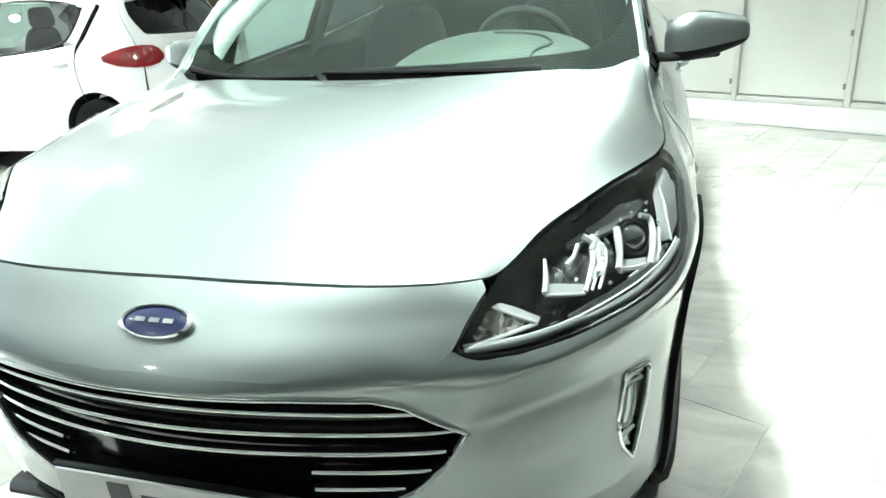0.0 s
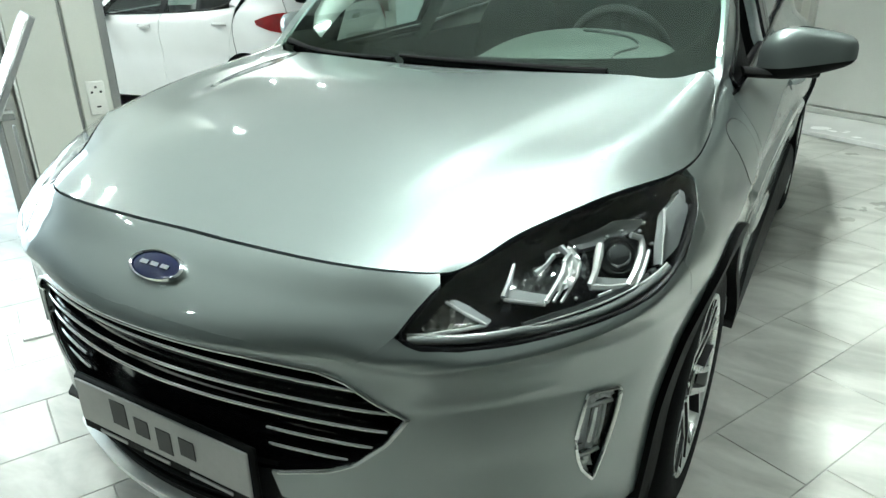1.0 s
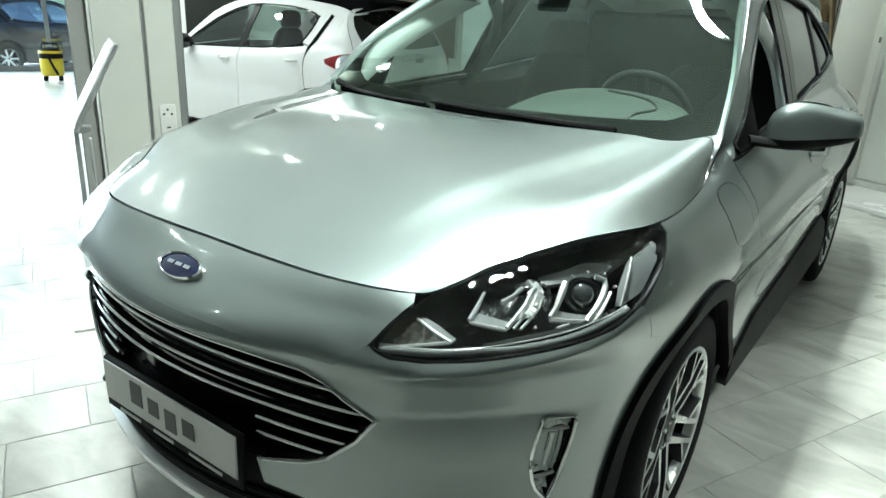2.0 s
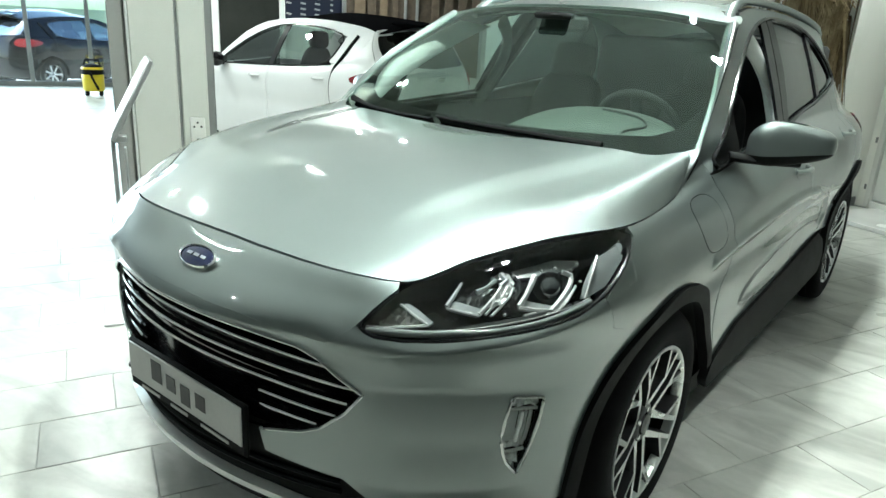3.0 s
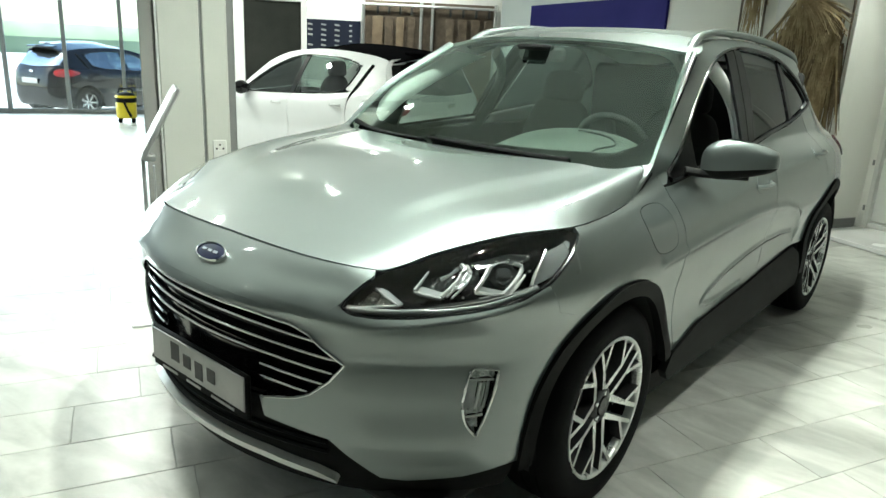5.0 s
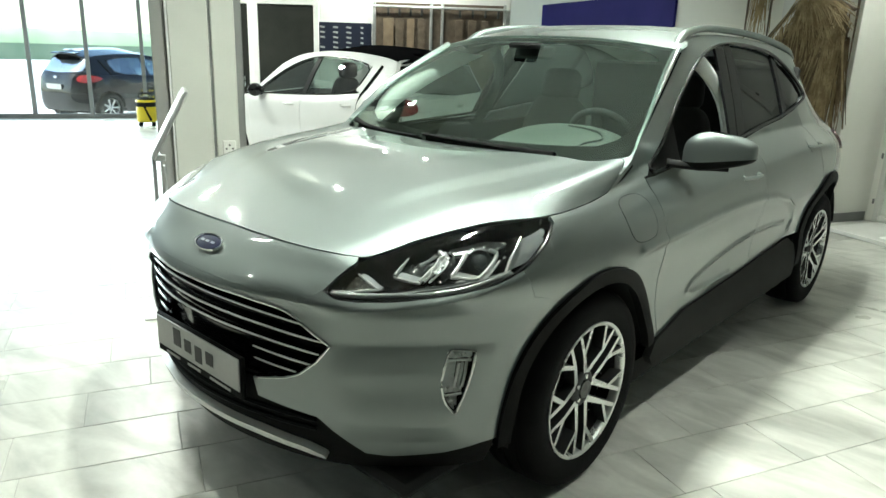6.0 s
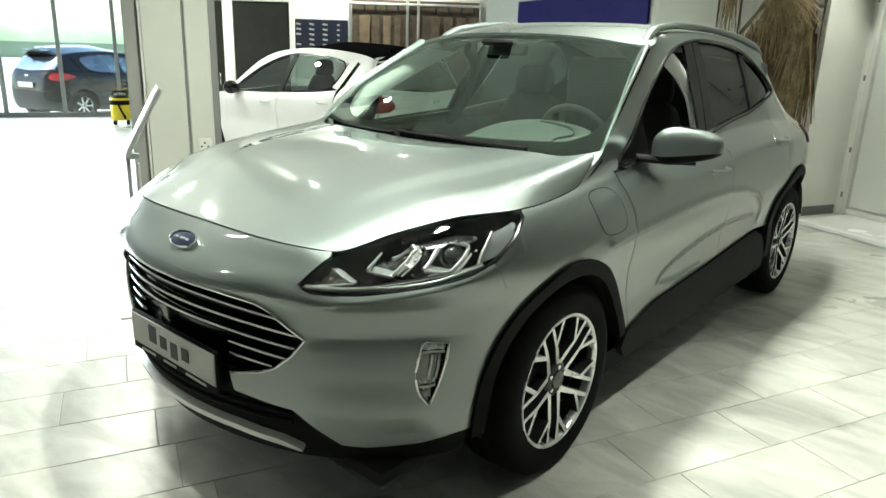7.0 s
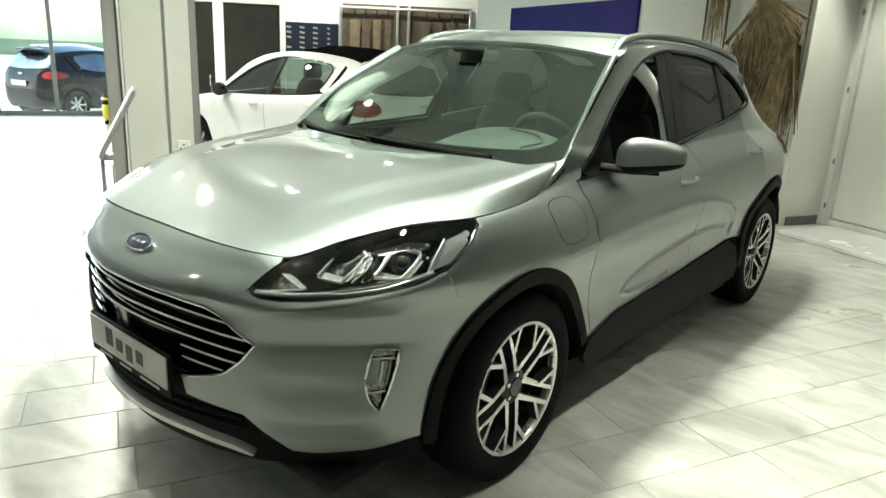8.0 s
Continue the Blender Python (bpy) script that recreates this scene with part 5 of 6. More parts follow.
    # cowl built tall and pale to stand for a reflection in the windscreen
    dome = lambda x, y: np.stack([x, y, 1.05 + 0.125 * np.sqrt(np.clip(1 - ((x - 0.28) / 0.40) ** 2, 0.01, 1)) * smooth(0.40, 0.80, y)], -1)
    part("reflection_cowl", sheet(dome, rounded([(-0.08, 0.55), (0.1, 0.46), (0.46, 0.46), (0.62, 0.56), (0.64, 0.66), (0.5, 0.78), (0.06, 0.78), (-0.1, 0.66)], 2), 0.02, thick=0.03), COWL_REFLECTION, board, "instrument cowl raised to stand for a pale windscreen reflection")
    rib = spline([(0, -0.06, 0.53), (0.5, 0.28, 0.475), (1, 0.60, 0.57)])(np.linspace(0, 1, 24))
    part("cowl_dark_line", sweep(dome(rib[:, 0], rib[:, 1]) + [0, 0, 0.004], 0.006, 6), SHADE, board)
    # the wavy dark line in that reflection, laid on as a rod
    rib = spline([(0, 0.26, 0.74), (0.35, 0.44, 0.71), (0.55, 0.47, 0.66), (0.7, 0.42, 0.61), (0.85, 0.43, 0.57), (1, 0.55, 0.56)])(np.linspace(0, 1, 30))
    part("cowl_dark_line", sweep(dome(rib[:, 0], rib[:, 1]) + [0, 0, 0.003], 0.005, 6), SHADE, board)
    for k in range(-9, 10):
        c = dash(np.array(abs(k) * 0.045 + 0.02), np.array(0.3))
        part("vent_slat", box(math.copysign(c[0], k), c[1], c[2] + 0.006, 0.03, 0.014, 0.006, 0.002), GLOSS_BLACK, board)
    t = np.linspace(0, 2 * math.pi, 49)[:-1]
    m = pose(0.33, 0.95, 1.075, -62, 0, 0)
    wheel = part("steering_wheel", moved(sweep(np.stack([0.18 * np.cos(t), 0.18 * np.sin(t), 0 * t], 1), 0.016, 10, closed=True), m), SHADE, root, "dark steering wheel")
    part("steering_boss", moved(join(box(0, 0, 0, 0.14, 0.12, 0.04, 0.02), box(0, 0, 0, 0.34, 0.04, 0.02, 0.01), box(0, -0.09, 0, 0.05, 0.17, 0.02, 0.01)), m), SHADE, wheel)
    part("cabin_mirror", box(0, 0.80, 1.482, 0.24, 0.03, 0.06, 0.012), SHADE, root, "dark grey cabin mirror")
    part("sensor_cover", box(0, 0.74, 1.51, 0.13, 0.12, 0.025, 0.01), BLACK_PLASTIC, root)
    # wipers and cowl
    part("cowl_panel", sheet(both(coons(lambda u: COWL(u) - np.array([0, 0.02, 0.03]), lambda u: GLASS_LOW(u) + np.array([0, 0.03, 0.0]), spline([(0, 0, 0.19, 1.058), (1, 0, 0.265, 1.062)]), spline([(0, *(COWL(1.0) - [0, 0.02, 0.03])), (1, *(GLASS_LOW(1.0) + [0, 0.03, 0]))]))), [(-1, 0), (1, 0), (1, 1), (-1, 1)], 0.03, scale=(0.75, 0.1), thick=0.01), BLACK_PLASTIC, root, "black windscreen cowl")
    both_screen = both(screen_skin)
    for us, vs in (((0.62, 0.2, -0.25), (0.03, 0.06, 0.07)), ((-0.92, -0.7, -0.28), (0.05, 0.03, 0.05)),):
        q = spline([(0, us[0], vs[0]), (0.5, us[1], vs[1]), (1, us[2], vs[2])])(np.linspace(0, 1, 24))
        b = both_screen(q[:, 0], q[:, 1]) + np.array([0, -0.012, 0.014])
        hold = part("wiper", sweep(b, np.linspace(0.013, 0.006, 24), 8), GLOSS_BLACK, root, "black windscreen wiper")
        part("wiper_blade", sweep(b + np.array([0, 0.012, -0.004]), 0.006, 6), RUBBER, hold)
    for x, y in ((0.785, 0), (-0.785, 0), (0.785, 2.71), (-0.785, 2.71)):
        add_wheel(root, x, y, meshes)
    return root


LENS_SOLID = mat("projector_glass", (0.035, 0.04, 0.042), rough=0.03, metal=0.0, coat=1.0, spread=0.01, spec=1.0)
build_suv()


# ---- a small hatchback, seen at a distance
def build_hatch(name, label, paint, roof_paint, m, panes=None, rear_pane=None):
    root = thing(name, label, "car", m)
    out, end = chain([(0, -0.83), (0.35, -0.79), (0.62, -0.66), (0.80, -0.42), (0.855, 0), (0.865, 1.2), (0.855, 2.4), (0.80, 2.95), (0.62, 3.14), (0, 3.22)])
    tab = np.linspace(0, end, 500)
    txy = out(tab)
    pa = lambda y: float(np.interp(y, txy[:, 1], tab))
    lay = lambda *yz: [(pa(y), z) for y, z in yz]
    s_in = spline([(0.15, 0.06), (0.3, 0.03), (0.5, 0.012), (0.62, 0.02), (0.72, 0.004), (0.86, 0.006), (0.95, 0.03), (1.1, 0.1), (1.25, 0.18), (1.4, 0.28), (1.47, 0.36)])
    r_in = spline([(0.15, 0.1), (0.35, 0.02), (0.55, 0.0), (0.8, 0.03), (0.95, 0.07), (1.1, 0.16), (1.3, 0.36), (1.4, 0.5), (1.47, 0.7)])
    f_in = spline([(0.15, 0.08), (0.35, 0.02), (0.55, 0.0), (0.68, 0.02), (0.78, 0.12), (0.86, 0.3), (1.5, 0.6)])

    def hull(p, z, deep=0.0):
        p, z = np.broadcast_arrays(np.asarray(p, float), np.asarray(z, float))
        f, t = 1 - smooth(0.5, 1.3, p), smooth(end - 1.05, end - 0.5, p)
        k = (f_in(z) * f + s_in(z) * (1 - f)) * (1 - t) + r_in(z) * t + deep
        c = out(p)
        belt = np.interp(c[..., 1], (0.5, 1.2, 2.0, 2.26, 2.6), (0.922, 0.948, 0.982, 1.03, 1.10))
        k = k + 0.022 * smooth(0.3, 0.6, c[..., 1]) * (1 - t) * smooth(belt - 0.045, belt - 0.008, z)
        d = out(np.clip(p + 1e-3, 0, end)) - out(np.clip(p - 1e-3, 0, end))
        d /= np.linalg.norm(d, axis=-1, keepdims=True)
        return np.stack([c[..., 0] - d[..., 1] * k, c[..., 1] + d[..., 0] * k, z], -1)

    deep = lambda k: (lambda p, z: hull(p, z, k))
    dlo = lay((0.52, 0.945), (0.75, 1.10), (1.0, 1.25), (1.3, 1.355), (1.6, 1.385), (2.12, 1.362), (2.42, 1.30), (2.34, 1.13), (2.26, 1.05), (2.0, 1.0), (1.2, 0.965))
    roof_z = spline([(0.85, 1.28), (1.05, 1.37), (1.4, 1.43), (1.9, 1.44), (2.5, 1.40), (2.95, 1.33)])
    arch_f = lay(*arc(0, 0.31, 0.36, 0, 180, 20))
    for put in (lambda vf: vf, flip):
        wing = lay((0.42, 0.92), (0.40, 0.22), (0.38, 0.31)) + arch_f + lay((-0.4, 0.22)) + [(0.0, 0.22), (0.0, 0.80)] + lay((-0.35, 0.84), (0.0, 0.88))
        part("fender", put(sheet(hull, wing, 0.03)), paint, root)
        door = lay((1.42, 0.97), (0.6, 0.945), (0.425, 0.925), (0.405, 0.2), (1.40, 0.2))
        part("front_door", put(sheet(hull, door, 0.03)), paint, root)
        rd = arc(2.49, 0.31, 0.36, 180, 125, 8)
        door = lay((1.41, 0.2), (2.1, 0.2), *rd, (2.36, 0.85), (2.38, 1.035), (2.0, 0.995), (1.43, 0.972))
        part("rear_door", put(sheet(hull, door, 0.03)), paint, root)
        q = lay((2.385, 1.035), (2.365, 0.85), *arc(2.49, 0.31, 0.36, 125, 0, 20), (2.95, 0.25), (3.0, 0.9), (2.95, 1.06), (2.80, 1.25), (2.795, 1.34), (2.63, 1.132), (2.345, 1.132), (2.27, 1.055), (2.38, 1.042))
        part("quarter_panel", put(sheet(hull, q, 0.03)), paint, root)
        frame_ = lay((0.5, 0.93), (0.44, 0.945), (0.62, 1.10), *[(y, float(roof_z(y))) for y in np.linspace(0.85, 2.8, 16)], (2.63, 1.13)) + dlo[7::-1]
        part("side_frame", put(sheet(hull, frame_, 0.02)), paint, root)
        for name_, poly in (("front_side_glass", lay((0.6, 0.965), (0.76, 1.095), (1.0, 1.235), (1.3, 1.34), (1.44, 1.36), (1.38, 0.985), (1.2, 0.975))),
                            ("rear_side_glass", lay((1.52, 1.365), (2.12, 1.347), (2.39, 1.288), (2.32, 1.13), (2.25, 1.062), (2.0, 1.012), (1.46, 0.99)))):
            pane = part(name_, put(sheet(deep(0.012), poly, 0.05, thick=0.0)), panes or HATCH_GLASS, root)
            pane.visible_shadow = False
        part("door_pillar_trim", put(sheet(deep(0.006), lay((1.44, 1.37), (1.38, 0.97), (1.46, 0.975), (1.52, 1.378)), 0.04)), GLOSS_BLACK, root)
        ez = np.linspace(1.31, 0.24, 30)
        ey = np.interp(ez, (0.24, 0.9, 0.96, 1.05, 1.31), (2.41, 2.375, 2.385, 2.42, 2.56))
        part("door_edge_trim", put(sweep(hull(np.array([pa(k) for k in ey]), ez), 0.003 + 0.017 * smooth(0.94, 1.06, ez), 8)), BLACK_PLASTIC, root)
        ring = rounded(dlo, 1)
        part("window_trim", put(sweep(hull(ring[:, 0], ring[:, 1], 0.0), 0.01, 6, closed=True)), GLOSS_BLACK, root)
        for y, z in ((1.22, 0.86), (2.22, 0.9)):
            h_ = hull(np.array([pa(y + d) for d in np.linspace(-0.08, 0.08, 9)]), np.full(9, z))
            h_[:, 0] += 0.03 * np.sin(np.linspace(0, math.pi, 9)) ** 0.6
            part("door_handle", put(sweep(h_, 0.013, 8)), paint, root)
        cap = [(0.93 + 0.10 * math.cos(a) * math.cos(b), 0.66 + 0.06 * math.sin(a) * math.cos(b), 0.985 + 0.075 * math.sin(b)) for b in np.linspace(-1.5, 1.5, 9) for a in np.linspace(0, 2 * math.pi, 17)[:-1]]
        mir = part("door_mirror", put((cap, [(j * 16 + i, j * 16 + (i + 1) % 16, (j + 1) * 16 + (i + 1) % 16, (j + 1) * 16 + i) for j in range(8) for i in range(16)])), GLOSS_BLACK, root, "black door mirror")
        part("mirror_foot", put(box(0.85, 0.63, 0.94, 0.1, 0.06, 0.03, 0.01)), BLACK_PLASTIC, mir)
        lamp = rounded(lay((2.60, 0.92), (2.80, 0.985), (2.98, 1.005), (3.10, 0.99), (3.14, 0.90), (3.08, 0.84), (2.9, 0.84)), 1)
        part("tail_light", put(sheet(deep(-0.012), lamp, 0.02, thick=0.03)), RED_LENS, root, "red tail light")
        e0, e1 = pa(2.98), end - 0.001
        part("rear_bumper", put(sheet(hull, [(e0, 0.25), (e1, 0.25), (e1, 0.62), (e0, 0.62)], 0.05)), paint, root)
        gate = [(e0 + 0.02, 0.63), (e1, 0.63), (e1, 1.42), (pa(2.81), 1.37)] + lay((2.805, 1.335), (2.81, 1.25), (2.957, 1.06), (3.004, 0.9))
        glass_ = [(end - 0.76, 1.07), (e1 + 0.01, 1.03), (e1 + 0.01, 1.385), (end - 0.975, 1.315)]
        part("tailgate", put(sheet(hull, gate, 0.03, holes=[glass_])), paint, root)
        part("rear_window", put(sheet(deep(0.008), [(min(a, e1), b) for a, b in glass_], 0.05, thick=0.0)), rear_pane or TINTED, root)
        part("headlight", put(sheet(deep(-0.006), rounded([(0.5, 0.66), (0.75, 0.68), (0.98, 0.78), (0.9, 0.82), (0.6, 0.76)], 1), 0.03)), LENS_SOLID, root, "clear headlight")
        for y in (0, 2.49):
            t = np.radians(np.linspace(0, 180, 20))
            v = [(x, y + 0.37 * math.cos(k), 0.31 + 0.37 * math.sin(k)) for k in t for x in (0.5, 0.84)]
            part("wheel_well", put((v, [(2 * i, 2 * i + 1, 2 * i + 3, 2 * i + 2) for i in range(19)])), SHADE, root)
    bonnet = coons(lambda u: hull(u * 1.15, 0.80 + 0.05 * u), spline([(0, 0, 0.45, 0.99), (1, 0.72, 0.52, 0.95)]), spline([(0, *hull(np.array(0.0), np.array(0.80))), (0.4, 0, -0.25, 0.91), (1, 0, 0.45, 0.99)]),
                   spline([(0, *hull(np.array(1.15), np.array(0.85))), (1, 0.72, 0.52, 0.95)]))
    part("hood", sheet(both(bonnet), [(-1, 0), (1, 0), (1, 1), (-1, 1)], 0.05, scale=(0.8, 1.0)), paint, root)
    low, high = spline([(0, 0, 0.45, 0.97), (1, 0.74, 0.52, 0.945)]), spline([(0, 0, 0.98, 1.40), (1, 0.57, 1.02, 1.36)])
    wind = coons(low, high, spline([(0, 0, 0.45, 0.97), (0.5, 0, 0.70, 1.20), (1, 0, 0.98, 1.40)]), spline([(0, 0.74, 0.52, 0.945), (0.5, 0.67, 0.77, 1.17), (1, 0.57, 1.02, 1.36)]))
    pane = part("windscreen", sheet(both(wind), [(-1, 0), (1, 0), (1, 1), (-1, 1)], 0.06, scale=(0.7, 0.7), thick=0.0), WINDSCREEN, root)
    pane.visible_shadow = False
    def side_line(v):
        y = 1.02 + np.asarray(v) * 1.88
        return hull(np.interp(y, txy[:, 1], tab), roof_z(y))
    hi = lambda u: (1 - np.asarray(u)[..., None]) * np.array([0, 0.98, 1.40]) + np.asarray(u)[..., None] * side_line(np.zeros_like(u))
    back = lambda u: (1 - np.asarray(u)[..., None]) * np.array([0, 3.0, 1.46]) + np.asarray(u)[..., None] * side_line(np.ones_like(u))
    top = coons(hi, back, spline([(0, 0, 0.98, 1.40), (0.3, 0, 1.5, 1.505), (0.7, 0, 2.3, 1.51), (1, 0, 3.0, 1.46)]), side_line)
    part("roof", sheet(both(top), [(-1, 0), (1, 0), (1, 1), (-1, 1)], 0.05, scale=(0.55, 2.0)), roof_paint, root)
    part("spoiler", join(box(0, 2.88, 1.435, 0.84, 0.14, 0.03, 0.014, rx=-8)), roof_paint, root)
    part("plate", box(0, 3.222, 0.74, 0.5, 0.01, 0.11, 0.003, rx=-4), PLATE_WHITE, root, "blank pale number plate")
    part("tailgate_badge", box(0, 3.165, 0.93, 0.12, 0.012, 0.045, 0.005, rx=-20), CHROME, root)
    part("underbody", join(box(0, 1.2, 0.24, 1.4, 3.6, 0.08, 0.02), box(0.0, 0.1, 0.5, 1.0, 0.9, 0.4, 0.03)), SHADE, root)
    part("cabin", join(box(0, 2.5, 0.75, 1.3, 0.06, 0.5, 0.02), box(0, 0.75, 0.85, 1.3, 0.3, 0.14, 0.05)), SHADE, root)
    for x in (-0.36, 0.36):
        st = part("front_seat", pad(x, 1.62, 0.85, 0.46, 0.16, 0.64, -12, 0.18), SHADE, root)
        part("headrest", pad(x, 1.70, 1.24, 0.26, 0.11, 0.17, 0, 0.12), SHADE, st)
    tyre = mesh_of("tyre", *lathe([(-0.09, 0.2), (-0.095, 0.27), (-0.08, 0.305), (0.08, 0.305), (0.095, 0.28), (0.09, 0.2)], 40))
    rim = mesh_of("rim", *join(lathe([(0.0, 0.195), (0.075, 0.2), (0.085, 0.205)], 40), lathe([(0.03, 0.0), (0.03, 0.05), (0.0, 0.05)], 20),
                               *[moved(box(0.05, 0.115, 0, 0.03, 0.19, 0.035, 0.008), Matrix.Rotation(2 * math.pi * k / 7, 4, "X")) for k in range(7)]))
    for x in (0.75, -0.75):
        for y in (0, 2.49):
            w = part("wheel", lathe([(-0.08, 0.0), (-0.08, 0.19), (0.04, 0.195)], 30), ALLOY_DARK, root, "", pose(x, y, 0.305, 0, 0, 0 if x > 0 else 180))
            part("tyre", tyre, RUBBER, w)
            part("rim", rim, ALLOY, w)
    return root


build_hatch("hatchback", "white hatchback with a black roof parked in the showroom", WHITE_PAINT, MATT_BLACK, pose(-5.75, 3.45, 0, 0, 0, -86) @ Matrix.Diagonal((1, 0.9, 1, 1)))
build_hatch("hatchback", "black hatchback parked in the yard outside the glass", BLACK_PAINT, BLACK_PAINT, pose(-15.14, 6.70, -0.25, 0, 0, 194), YARD_GLASS, SKY_GLASS)
build_hatch("hatchback", "pale grey hatchback parked farther off in the yard", GREY_PAINT, GREY_PAINT, pose(-20.6, 8.9, -0.25, 0, 0, 194))


# ---- things of the showroom
def sockets():
    root = thing("socket_panel", "off-white double wall socket on the column", "socket", ROOM @ Matrix.Translation((-2.13, -0.528, 0.78)))
    part("socket_plate", box(0.008, 0, 0, 0.016, 0.085, 0.165, 0.005), FRAME_PALE, root)
    for z in (0.042, -0.042):
        seat_ = part("socket_insert", moved(lathe([(0.012, 0.03), (0.018, 0.03), (0.018, 0.026), (0.010, 0.022), (0.010, 0.0)], 20), Matrix.Translation((0, 0, z))), FRAME_PALE, root)
        if z > 0:
            for y, h in ((-0.02, -0.012), (0.0, 0.012), (0.02, -0.012)):
                part("socket_hole", box(0.019, y, z + h, 0.003, 0.011, 0.011, 0.001), INK, seat_)
        else:
            part("socket_hole", box(0.019, 0, z, 0.003, 0.02, 0.008, 0.001), INK, seat_)


def info_stand():
    root = thing("info_stand", "brushed metal information stand with a tilted board", "stand", ROOM @ Matrix.Translation((-1.38, -0.98, 0)))
    part("base_plate", box(0, 0.04, 0.006, 0.30, 0.30, 0.012, 0.004), WHITE_GLOSS, root)
    part("pole", box(0, 0.0, 0.45, 0.05, 0.02, 0.9, 0.004), GREY_METAL, root)
    part("pole", box(0, 0.05, 0.42, 0.05, 0.012, 0.82, 0.004), ALU, root)
    m = Matrix.Translation((0, 0.09, 1.06)) @ Matrix.Rotation(radians(62), 4, "X")
    part("tilted_board", moved(box(0, 0, 0, 0.36, 0.39, 0.022, 0.004), m), ALU, root, "tilted metal board")
    part("board_face", moved(box(0, 0, 0.013, 0.33, 0.35, 0.004, 0.001), m), WHITE_GLOSS, root)
    part("clamp", box(0.0, 0.03, 0.87, 0.06, 0.06, 0.03, 0.004), ALU, root)


def vacuum():
    root = thing("vacuum_cleaner", "yellow and black canister vacuum cleaner by the door", "vacuum cleaner", ROOM @ Matrix.Translation((-11.1, -1.22, 0)))
    part("tank", lathe([(0.08, 0.0), (0.08, 0.15), (0.10, 0.165), (0.33, 0.17), (0.35, 0.165)], 32, "z"), YELLOW, root, "yellow tank")
    part("motor_head", lathe([(0.35, 0.17), (0.38, 0.175), (0.46, 0.16), (0.51, 0.11), (0.53, 0.0)], 32, "z"), BLACK_PLASTIC, root, "black motor head")
    part("band", lathe([(0.43, 0.172), (0.45, 0.172), (0.47, 0.160)], 32, "z"), YELLOW, root)
    part("handle", sweep([(0, -0.12, 0.5), (0, -0.1, 0.58), (0, 0.1, 0.58), (0, 0.12, 0.5)], 0.016, 8), BLACK_PLASTIC, root)
    for k in range(4):
        a = math.pi / 4 + k * math.pi / 2
        part("castor", moved(lathe([(-0.02, 0.0), (-0.02, 0.035), (0.02, 0.035), (0.02, 0.0)], 16), Matrix.Translation((0.15 * math.cos(a), 0.15 * math.sin(a), 0.035))), BLACK_PLASTIC, root)
    t = np.linspace(0, 1, 30)
    part("hose", sweep(np.stack([0.18 + 0.04 * np.sin(6 * t), -0.05 + 0.12 * np.sin(3 * t), 0.42 - 0.3 * np.sin(3.1 * t)], 1), 0.018, 8), BLACK_PLASTIC, root)


def dark_door(x, w, label):
    root = thing("glazed_door", label, "door", on_wall(x, 0), kind="structure")
    part("door_leaf", box(0, -0.012, 1.0, w, 0.02, 1.96, 0.004), DARK_GLASS, root)
    for s in (-1, 1):
        part("door_frame", box(s * (w / 2 + 0.035), -0.02, 1.0, 0.07, 0.05, 2.0, 0.006), WHITE_GLOSS, root)
    part("door_head", box(0, -0.02, 2.02, w + 0.14, 0.05, 0.07, 0.006), WHITE_GLOSS, root)
    part("door_handle", box(w / 2 - 0.06, -0.05, 1.02, 0.02, 0.05, 0.14, 0.006), CHROME, root)


def key_board(x):
    root = thing("key_board", "navy blue wall board with rows of pale labels", "notice board", on_wall(x, 1.60))
    part("backboard", box(0, -0.015, 0, 0.70, 0.03, 0.38, 0.005), BOARD_BLUE, root)
    for i in range(4):
        for j in range(5):
            if (i, j) in ((3, 4), (0, 3)):
                continue
            part("plain_bar", box(-0.28 + 0.17 * i, -0.033, 0.13 - 0.062 * j, 0.062 if i < 3 else 0.034, 0.006, 0.022, 0.002, ry=8), PLATE_WHITE, root)


def sample_rack(x):
    root = thing("sample_rack", "wall rack of hanging wood and leather samples", "rack", on_wall(x, 0))
    part("rack_back", box(0, -0.02, 1.45, 1.66, 0.03, 1.2, 0.005), WOOD, root)
    part("rack_rail", sweep([(-0.84, -0.09, 2.0), (0.84, -0.09, 2.0)], 0.015, 8), ALU, root)
    for k in (-0.82, -0.1, 0.04, 0.82):
        part("rack_post", box(k, -0.07, 1.45, 0.035, 0.05, 1.22, 0.006), ALU, root)
    for k, (dx, w, h) in enumerate(((-0.64, 0.13, 0.62), (-0.50, 0.10, 0.66), (-0.36, 0.09, 0.6), (-0.22, 0.08, 0.64), (0.26, 0.10, 0.66), (0.42, 0.1, 0.6), (0.58, 0.1, 0.64), (0.74, 0.1, 0.58))):
        hang = part("sample", box(dx, -0.075, 1.86 - h / 2, w, 0.02, h, 0.004), (WOOD_PALE, WOOD)[k % 2 if k < 4 else 1], root)
        part("hook", box(dx, -0.085, 1.94, 0.03, 0.03, 0.1, 0.008), INK, hang)


def wall_sign():
    root = thing("wall_sign", "dark blue sign with a row of pale lettering bars", "sign", ROOM @ Matrix.Translation((-6.16, V1, 1.98)))
    part("sign_board", box(0, -0.02, 0, 3.25, 0.04, 0.56, 0.006), SIGN_BLUE, root)
    for k, (x, w) in enumerate(((-1.45, 0.16), (-1.2, 0.12), (-0.95, 0.2), (-0.6, 0.14), (-0.35, 0.18), (0.0, 0.12), (0.3, 0.16))):
        part("plain_bar", box(x, -0.043, -0.19, w, 0.008, 0.05, 0.003), WHITE_GLOSS, root)


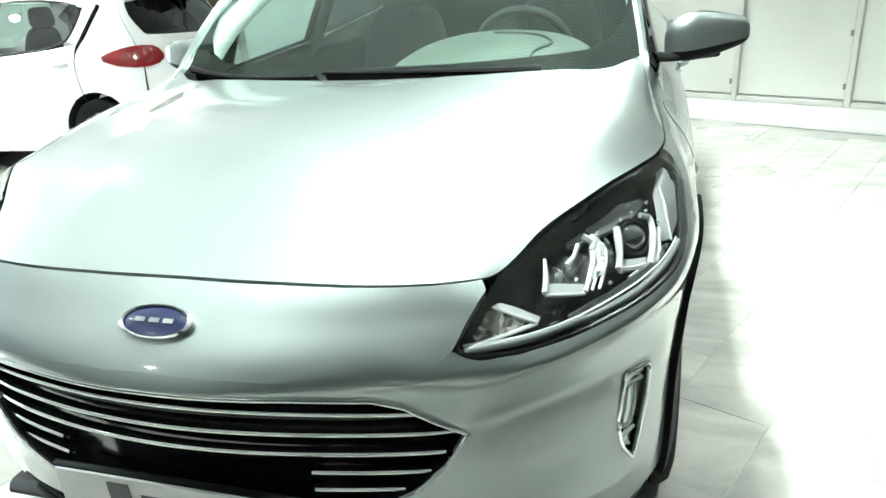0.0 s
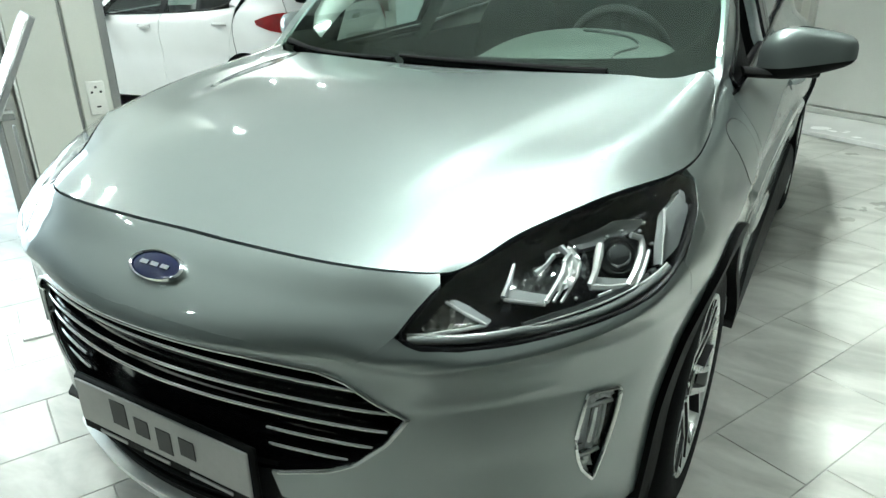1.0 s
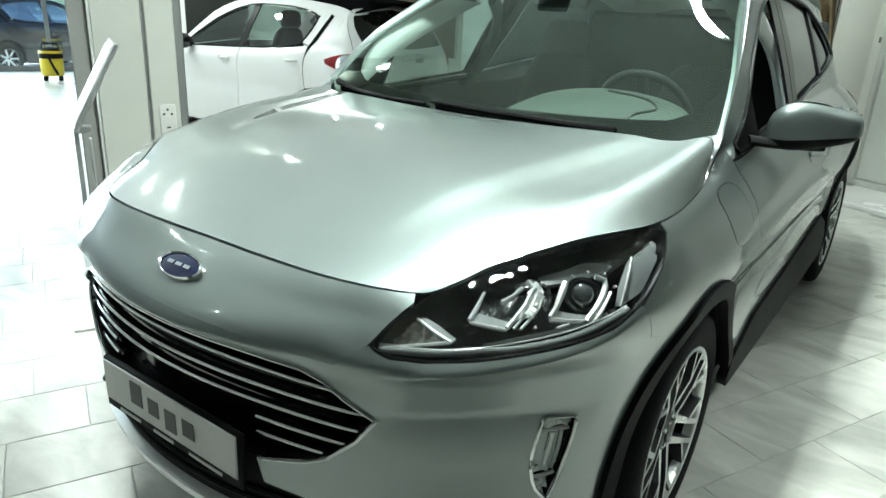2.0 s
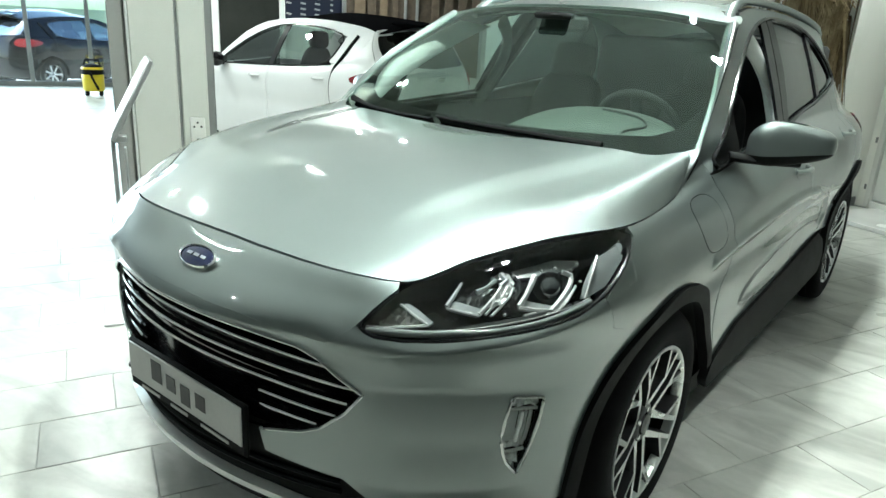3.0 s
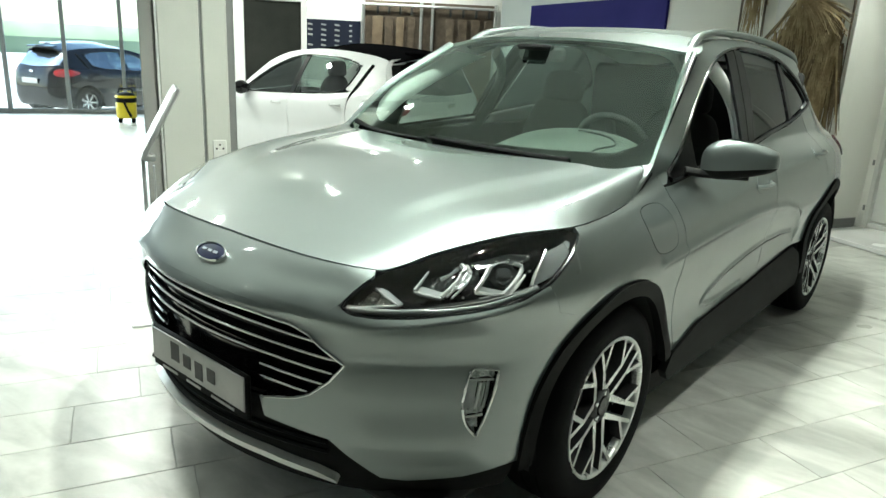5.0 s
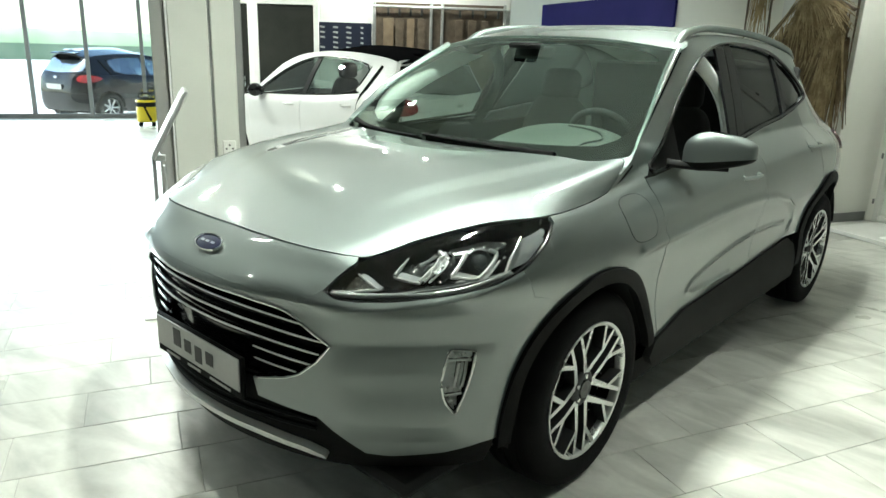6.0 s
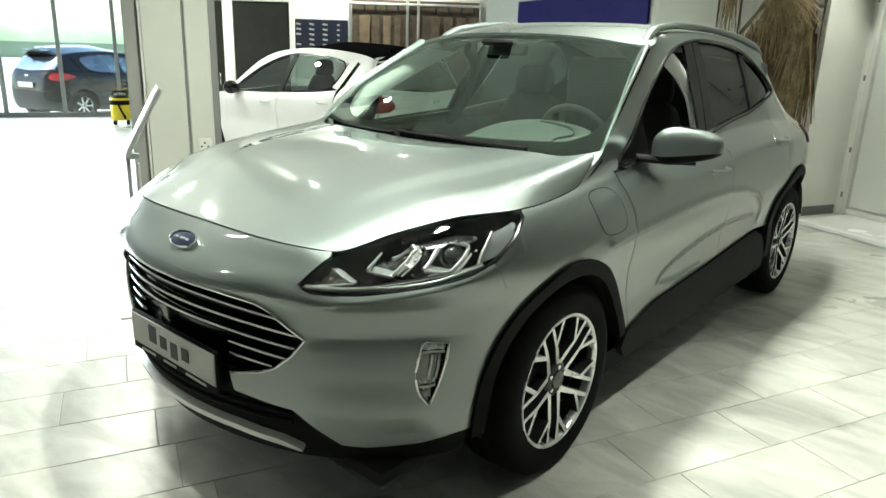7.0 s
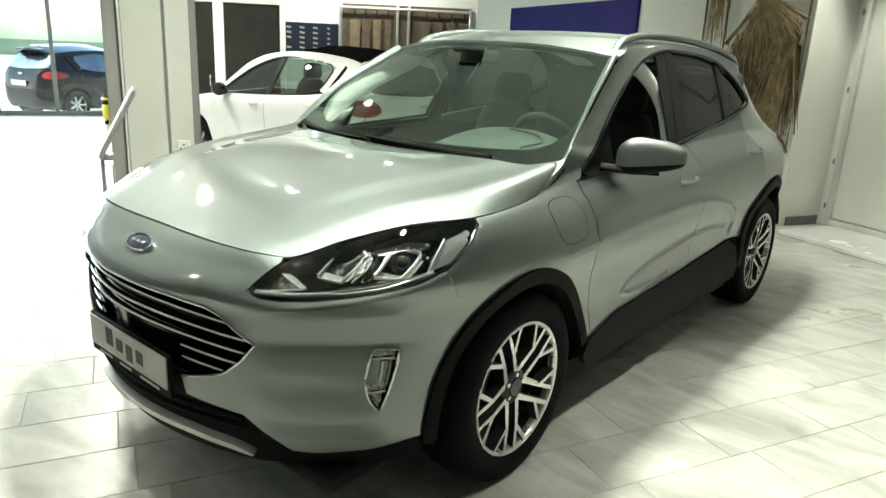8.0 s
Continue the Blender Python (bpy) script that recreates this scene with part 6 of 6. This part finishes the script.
def fronds(rng, count, start, angle, length, width, depth=(-0.09, 0.02)):
    """Many thin drooping leaf blades, each from a start point along an angle."""
    verts, faces = [], []
    for k in range(count):
        x0, z0 = start(rng)
        a, ln, w = angle(rng), rng.uniform(*length), rng.uniform(*width)
        y0, droop = rng.uniform(*depth), rng.uniform(0.02, 0.14)
        d = Vector((math.cos(radians(a)), rng.uniform(-0.12, 0.12), math.sin(radians(a))))
        side = Vector((-d.z, rng.uniform(-0.5, 0.5), d.x)).normalized()
        base = len(verts)
        for i in range(4):
            t = i / 3
            p = Vector((x0, y0, z0)) + d * ln * t + Vector((0, 0, -droop * t * t))
            verts += [tuple(p - side * w * (1 - 0.8 * t)), tuple(p + side * w * (1 - 0.8 * t) + Vector((0, 0.004, 0)))]
        faces += [(base + 2 * i, base + 2 * i + 1, base + 2 * i + 3, base + 2 * i + 2) for i in range(3)]
    return verts, faces


def palm_screen():
    root = thing("palm_screen", "screen of dried palm fronds on wooden posts", "decoration", ROOM @ Matrix.Translation((-2.31, 4.72, 0)))
    for u in (-0.90, -0.60, 0.37):
        part("post", sweep([(u, 0.03, 0), (u + 0.01, 0.03, 1.2), (u, 0.03, 2.75)], 0.022, 8), WOOD, root)
    part("white_board", box(-0.30, 0.12, 2.2, 0.44, 0.02, 0.9, 0.004), WHITE_GLOSS, root, "white board behind the fronds")
    part("roof_batten", sweep([(-0.50, -0.03, 1.72), (-0.06, -0.05, 2.16)], 0.018, 8), WOOD, root)
    part("roof_batten", sweep([(-0.06, -0.05, 2.16), (0.40, -0.03, 1.94)], 0.018, 8), WOOD, root)
    rng = random.Random(5)
    roof = lambda x: 2.12 - (0.98 * (-0.06 - x) if x < -0.06 else 0.45 * (x + 0.06))

    def below(lo, hi, drop):
        def start(r):
            x = r.uniform(lo, hi)
            return x, roof(x) - r.uniform(0.0, drop)
        return start
    part("fronds", fronds(rng, 420, below(-0.42, 0.34, 0.5), lambda r: r.gauss(-91, 7), (0.4, 0.85), (0.006, 0.014), (-0.05, 0.05)), STRAW_DARK, root, "brown hanging palm fronds")
    part("fronds", fronds(rng, 110, below(0.14, 0.36, 0.75), lambda r: r.gauss(-96, 9), (0.3, 0.7), (0.005, 0.011), (-0.10, -0.04)), STRAW, root, "straw-coloured palm fronds")
    part("fronds", fronds(rng, 60, below(-0.4, 0.3, 0.2), lambda r: r.gauss(-92, 9), (0.2, 0.5), (0.004, 0.009), (-0.10, -0.05)), STRAW, root)
    part("fronds", fronds(rng, 150, lambda r: (-0.06 + r.uniform(-0.05, 0.05), 2.14 + r.uniform(-0.03, 0.04)), lambda r: r.uniform(-62, -10) if r.random() < 0.75 else r.uniform(-140, -62), (0.3, 0.56), (0.005, 0.011), (-0.13, -0.05)), STRAW, root, "fan of dry fronds")
    part("fronds", fronds(rng, 60, lambda r: (r.uniform(-0.80, -0.60), r.uniform(2.2, 2.6)), lambda r: r.gauss(-90, 8), (0.3, 0.5), (0.005, 0.012), (-0.03, 0.03)), STRAW, root)


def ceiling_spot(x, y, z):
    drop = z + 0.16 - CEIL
    label = "white round spotlight added to the unseen ceiling, switched on" if drop > -0.01 else "white spotlight hanging on a thin rod, switched on"
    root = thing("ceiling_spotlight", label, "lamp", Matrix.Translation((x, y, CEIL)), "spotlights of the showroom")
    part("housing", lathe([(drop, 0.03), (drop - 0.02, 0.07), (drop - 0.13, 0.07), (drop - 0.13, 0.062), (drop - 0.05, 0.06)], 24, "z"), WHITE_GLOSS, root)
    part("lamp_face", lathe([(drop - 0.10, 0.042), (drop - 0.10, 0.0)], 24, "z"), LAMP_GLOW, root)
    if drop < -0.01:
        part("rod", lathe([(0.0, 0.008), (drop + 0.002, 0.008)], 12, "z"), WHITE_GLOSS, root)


sockets()
info_stand()
vacuum()
dark_door(-3.20, 0.26, "narrow dark glazed door in a white frame")
dark_door(-2.58, 0.72, "dark glazed door in a white frame")
key_board(-1.827)
sample_rack(-0.615)
wall_sign()
palm_screen()
# unseen fixtures for every lamp, the added fill lamps too
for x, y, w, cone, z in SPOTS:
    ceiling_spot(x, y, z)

# ---- floor tiles, laid in rows with wandering joints
ROW, LONG, LAY = 0.297, 0.588, Matrix.Rotation(radians(-24.4), 4, "Z")
HALF_U = (U0 + U1) / 2
tile = mesh_of("floor_tile", *box(0, 0, 0, ROW - 0.0028, LONG - 0.0028, 0.012, 0.0015), flat=True)
tile.materials.append(TILE)
far_v, far_f = [], []
rng = random.Random(3)
shape = box(0, 0, 0, ROW - 0.0028, LONG - 0.0028, 0.012, 0.0015)
JOINTS = {-6: -1.16, -5: -1.331, -4: -1.103, -3: -1.211, -2: -1.039, -1: -1.29, 0: -0.941, 1: -0.883}
to_floor = (ROOM @ Matrix.Translation((HALF_U, -1.0, 0))).inverted() @ LAY
for n in range(-46, 28):
    start = JOINTS[n] if n in JOINTS else -1.05 + rng.uniform(-0.29, 0.29)
    for k in range(-15, 15):
        place = to_floor @ Vector((-0.176 + ROW * (n + 0.5), start + LONG * (k + 0.5), 0))
        u, v = place.x + HALF_U, place.y - 1.0
        if v < V0 + 0.3 or v > (4.6 if u > -2.3 else V1 - 0.3) or u < U0 + 0.3 or u > U1 - 0.3:
            continue
        m = Matrix.Translation((place.x, place.y, 0.097)) @ Matrix.Rotation(radians(1.6), 4, "Z")
        if -2.6 < u < 2.2 and -1.9 < v < 2.4 and not (-1.2 < u < -0.2 and -0.3 < v < 2.4):
            part("floor_tile", tile, TILE, floor, m=m)
        else:
            q = len(far_v)
            far_v += [tuple(m @ Vector(c)) for c in shape[0]]
            far_f += [tuple(i + q for i in f) for f in shape[1]]
me = mesh_of("floor_tiles_far", far_v, far_f, flat=True)
tagged(part("floor_tiles_far", me, TILE, floor), kind="stuff")
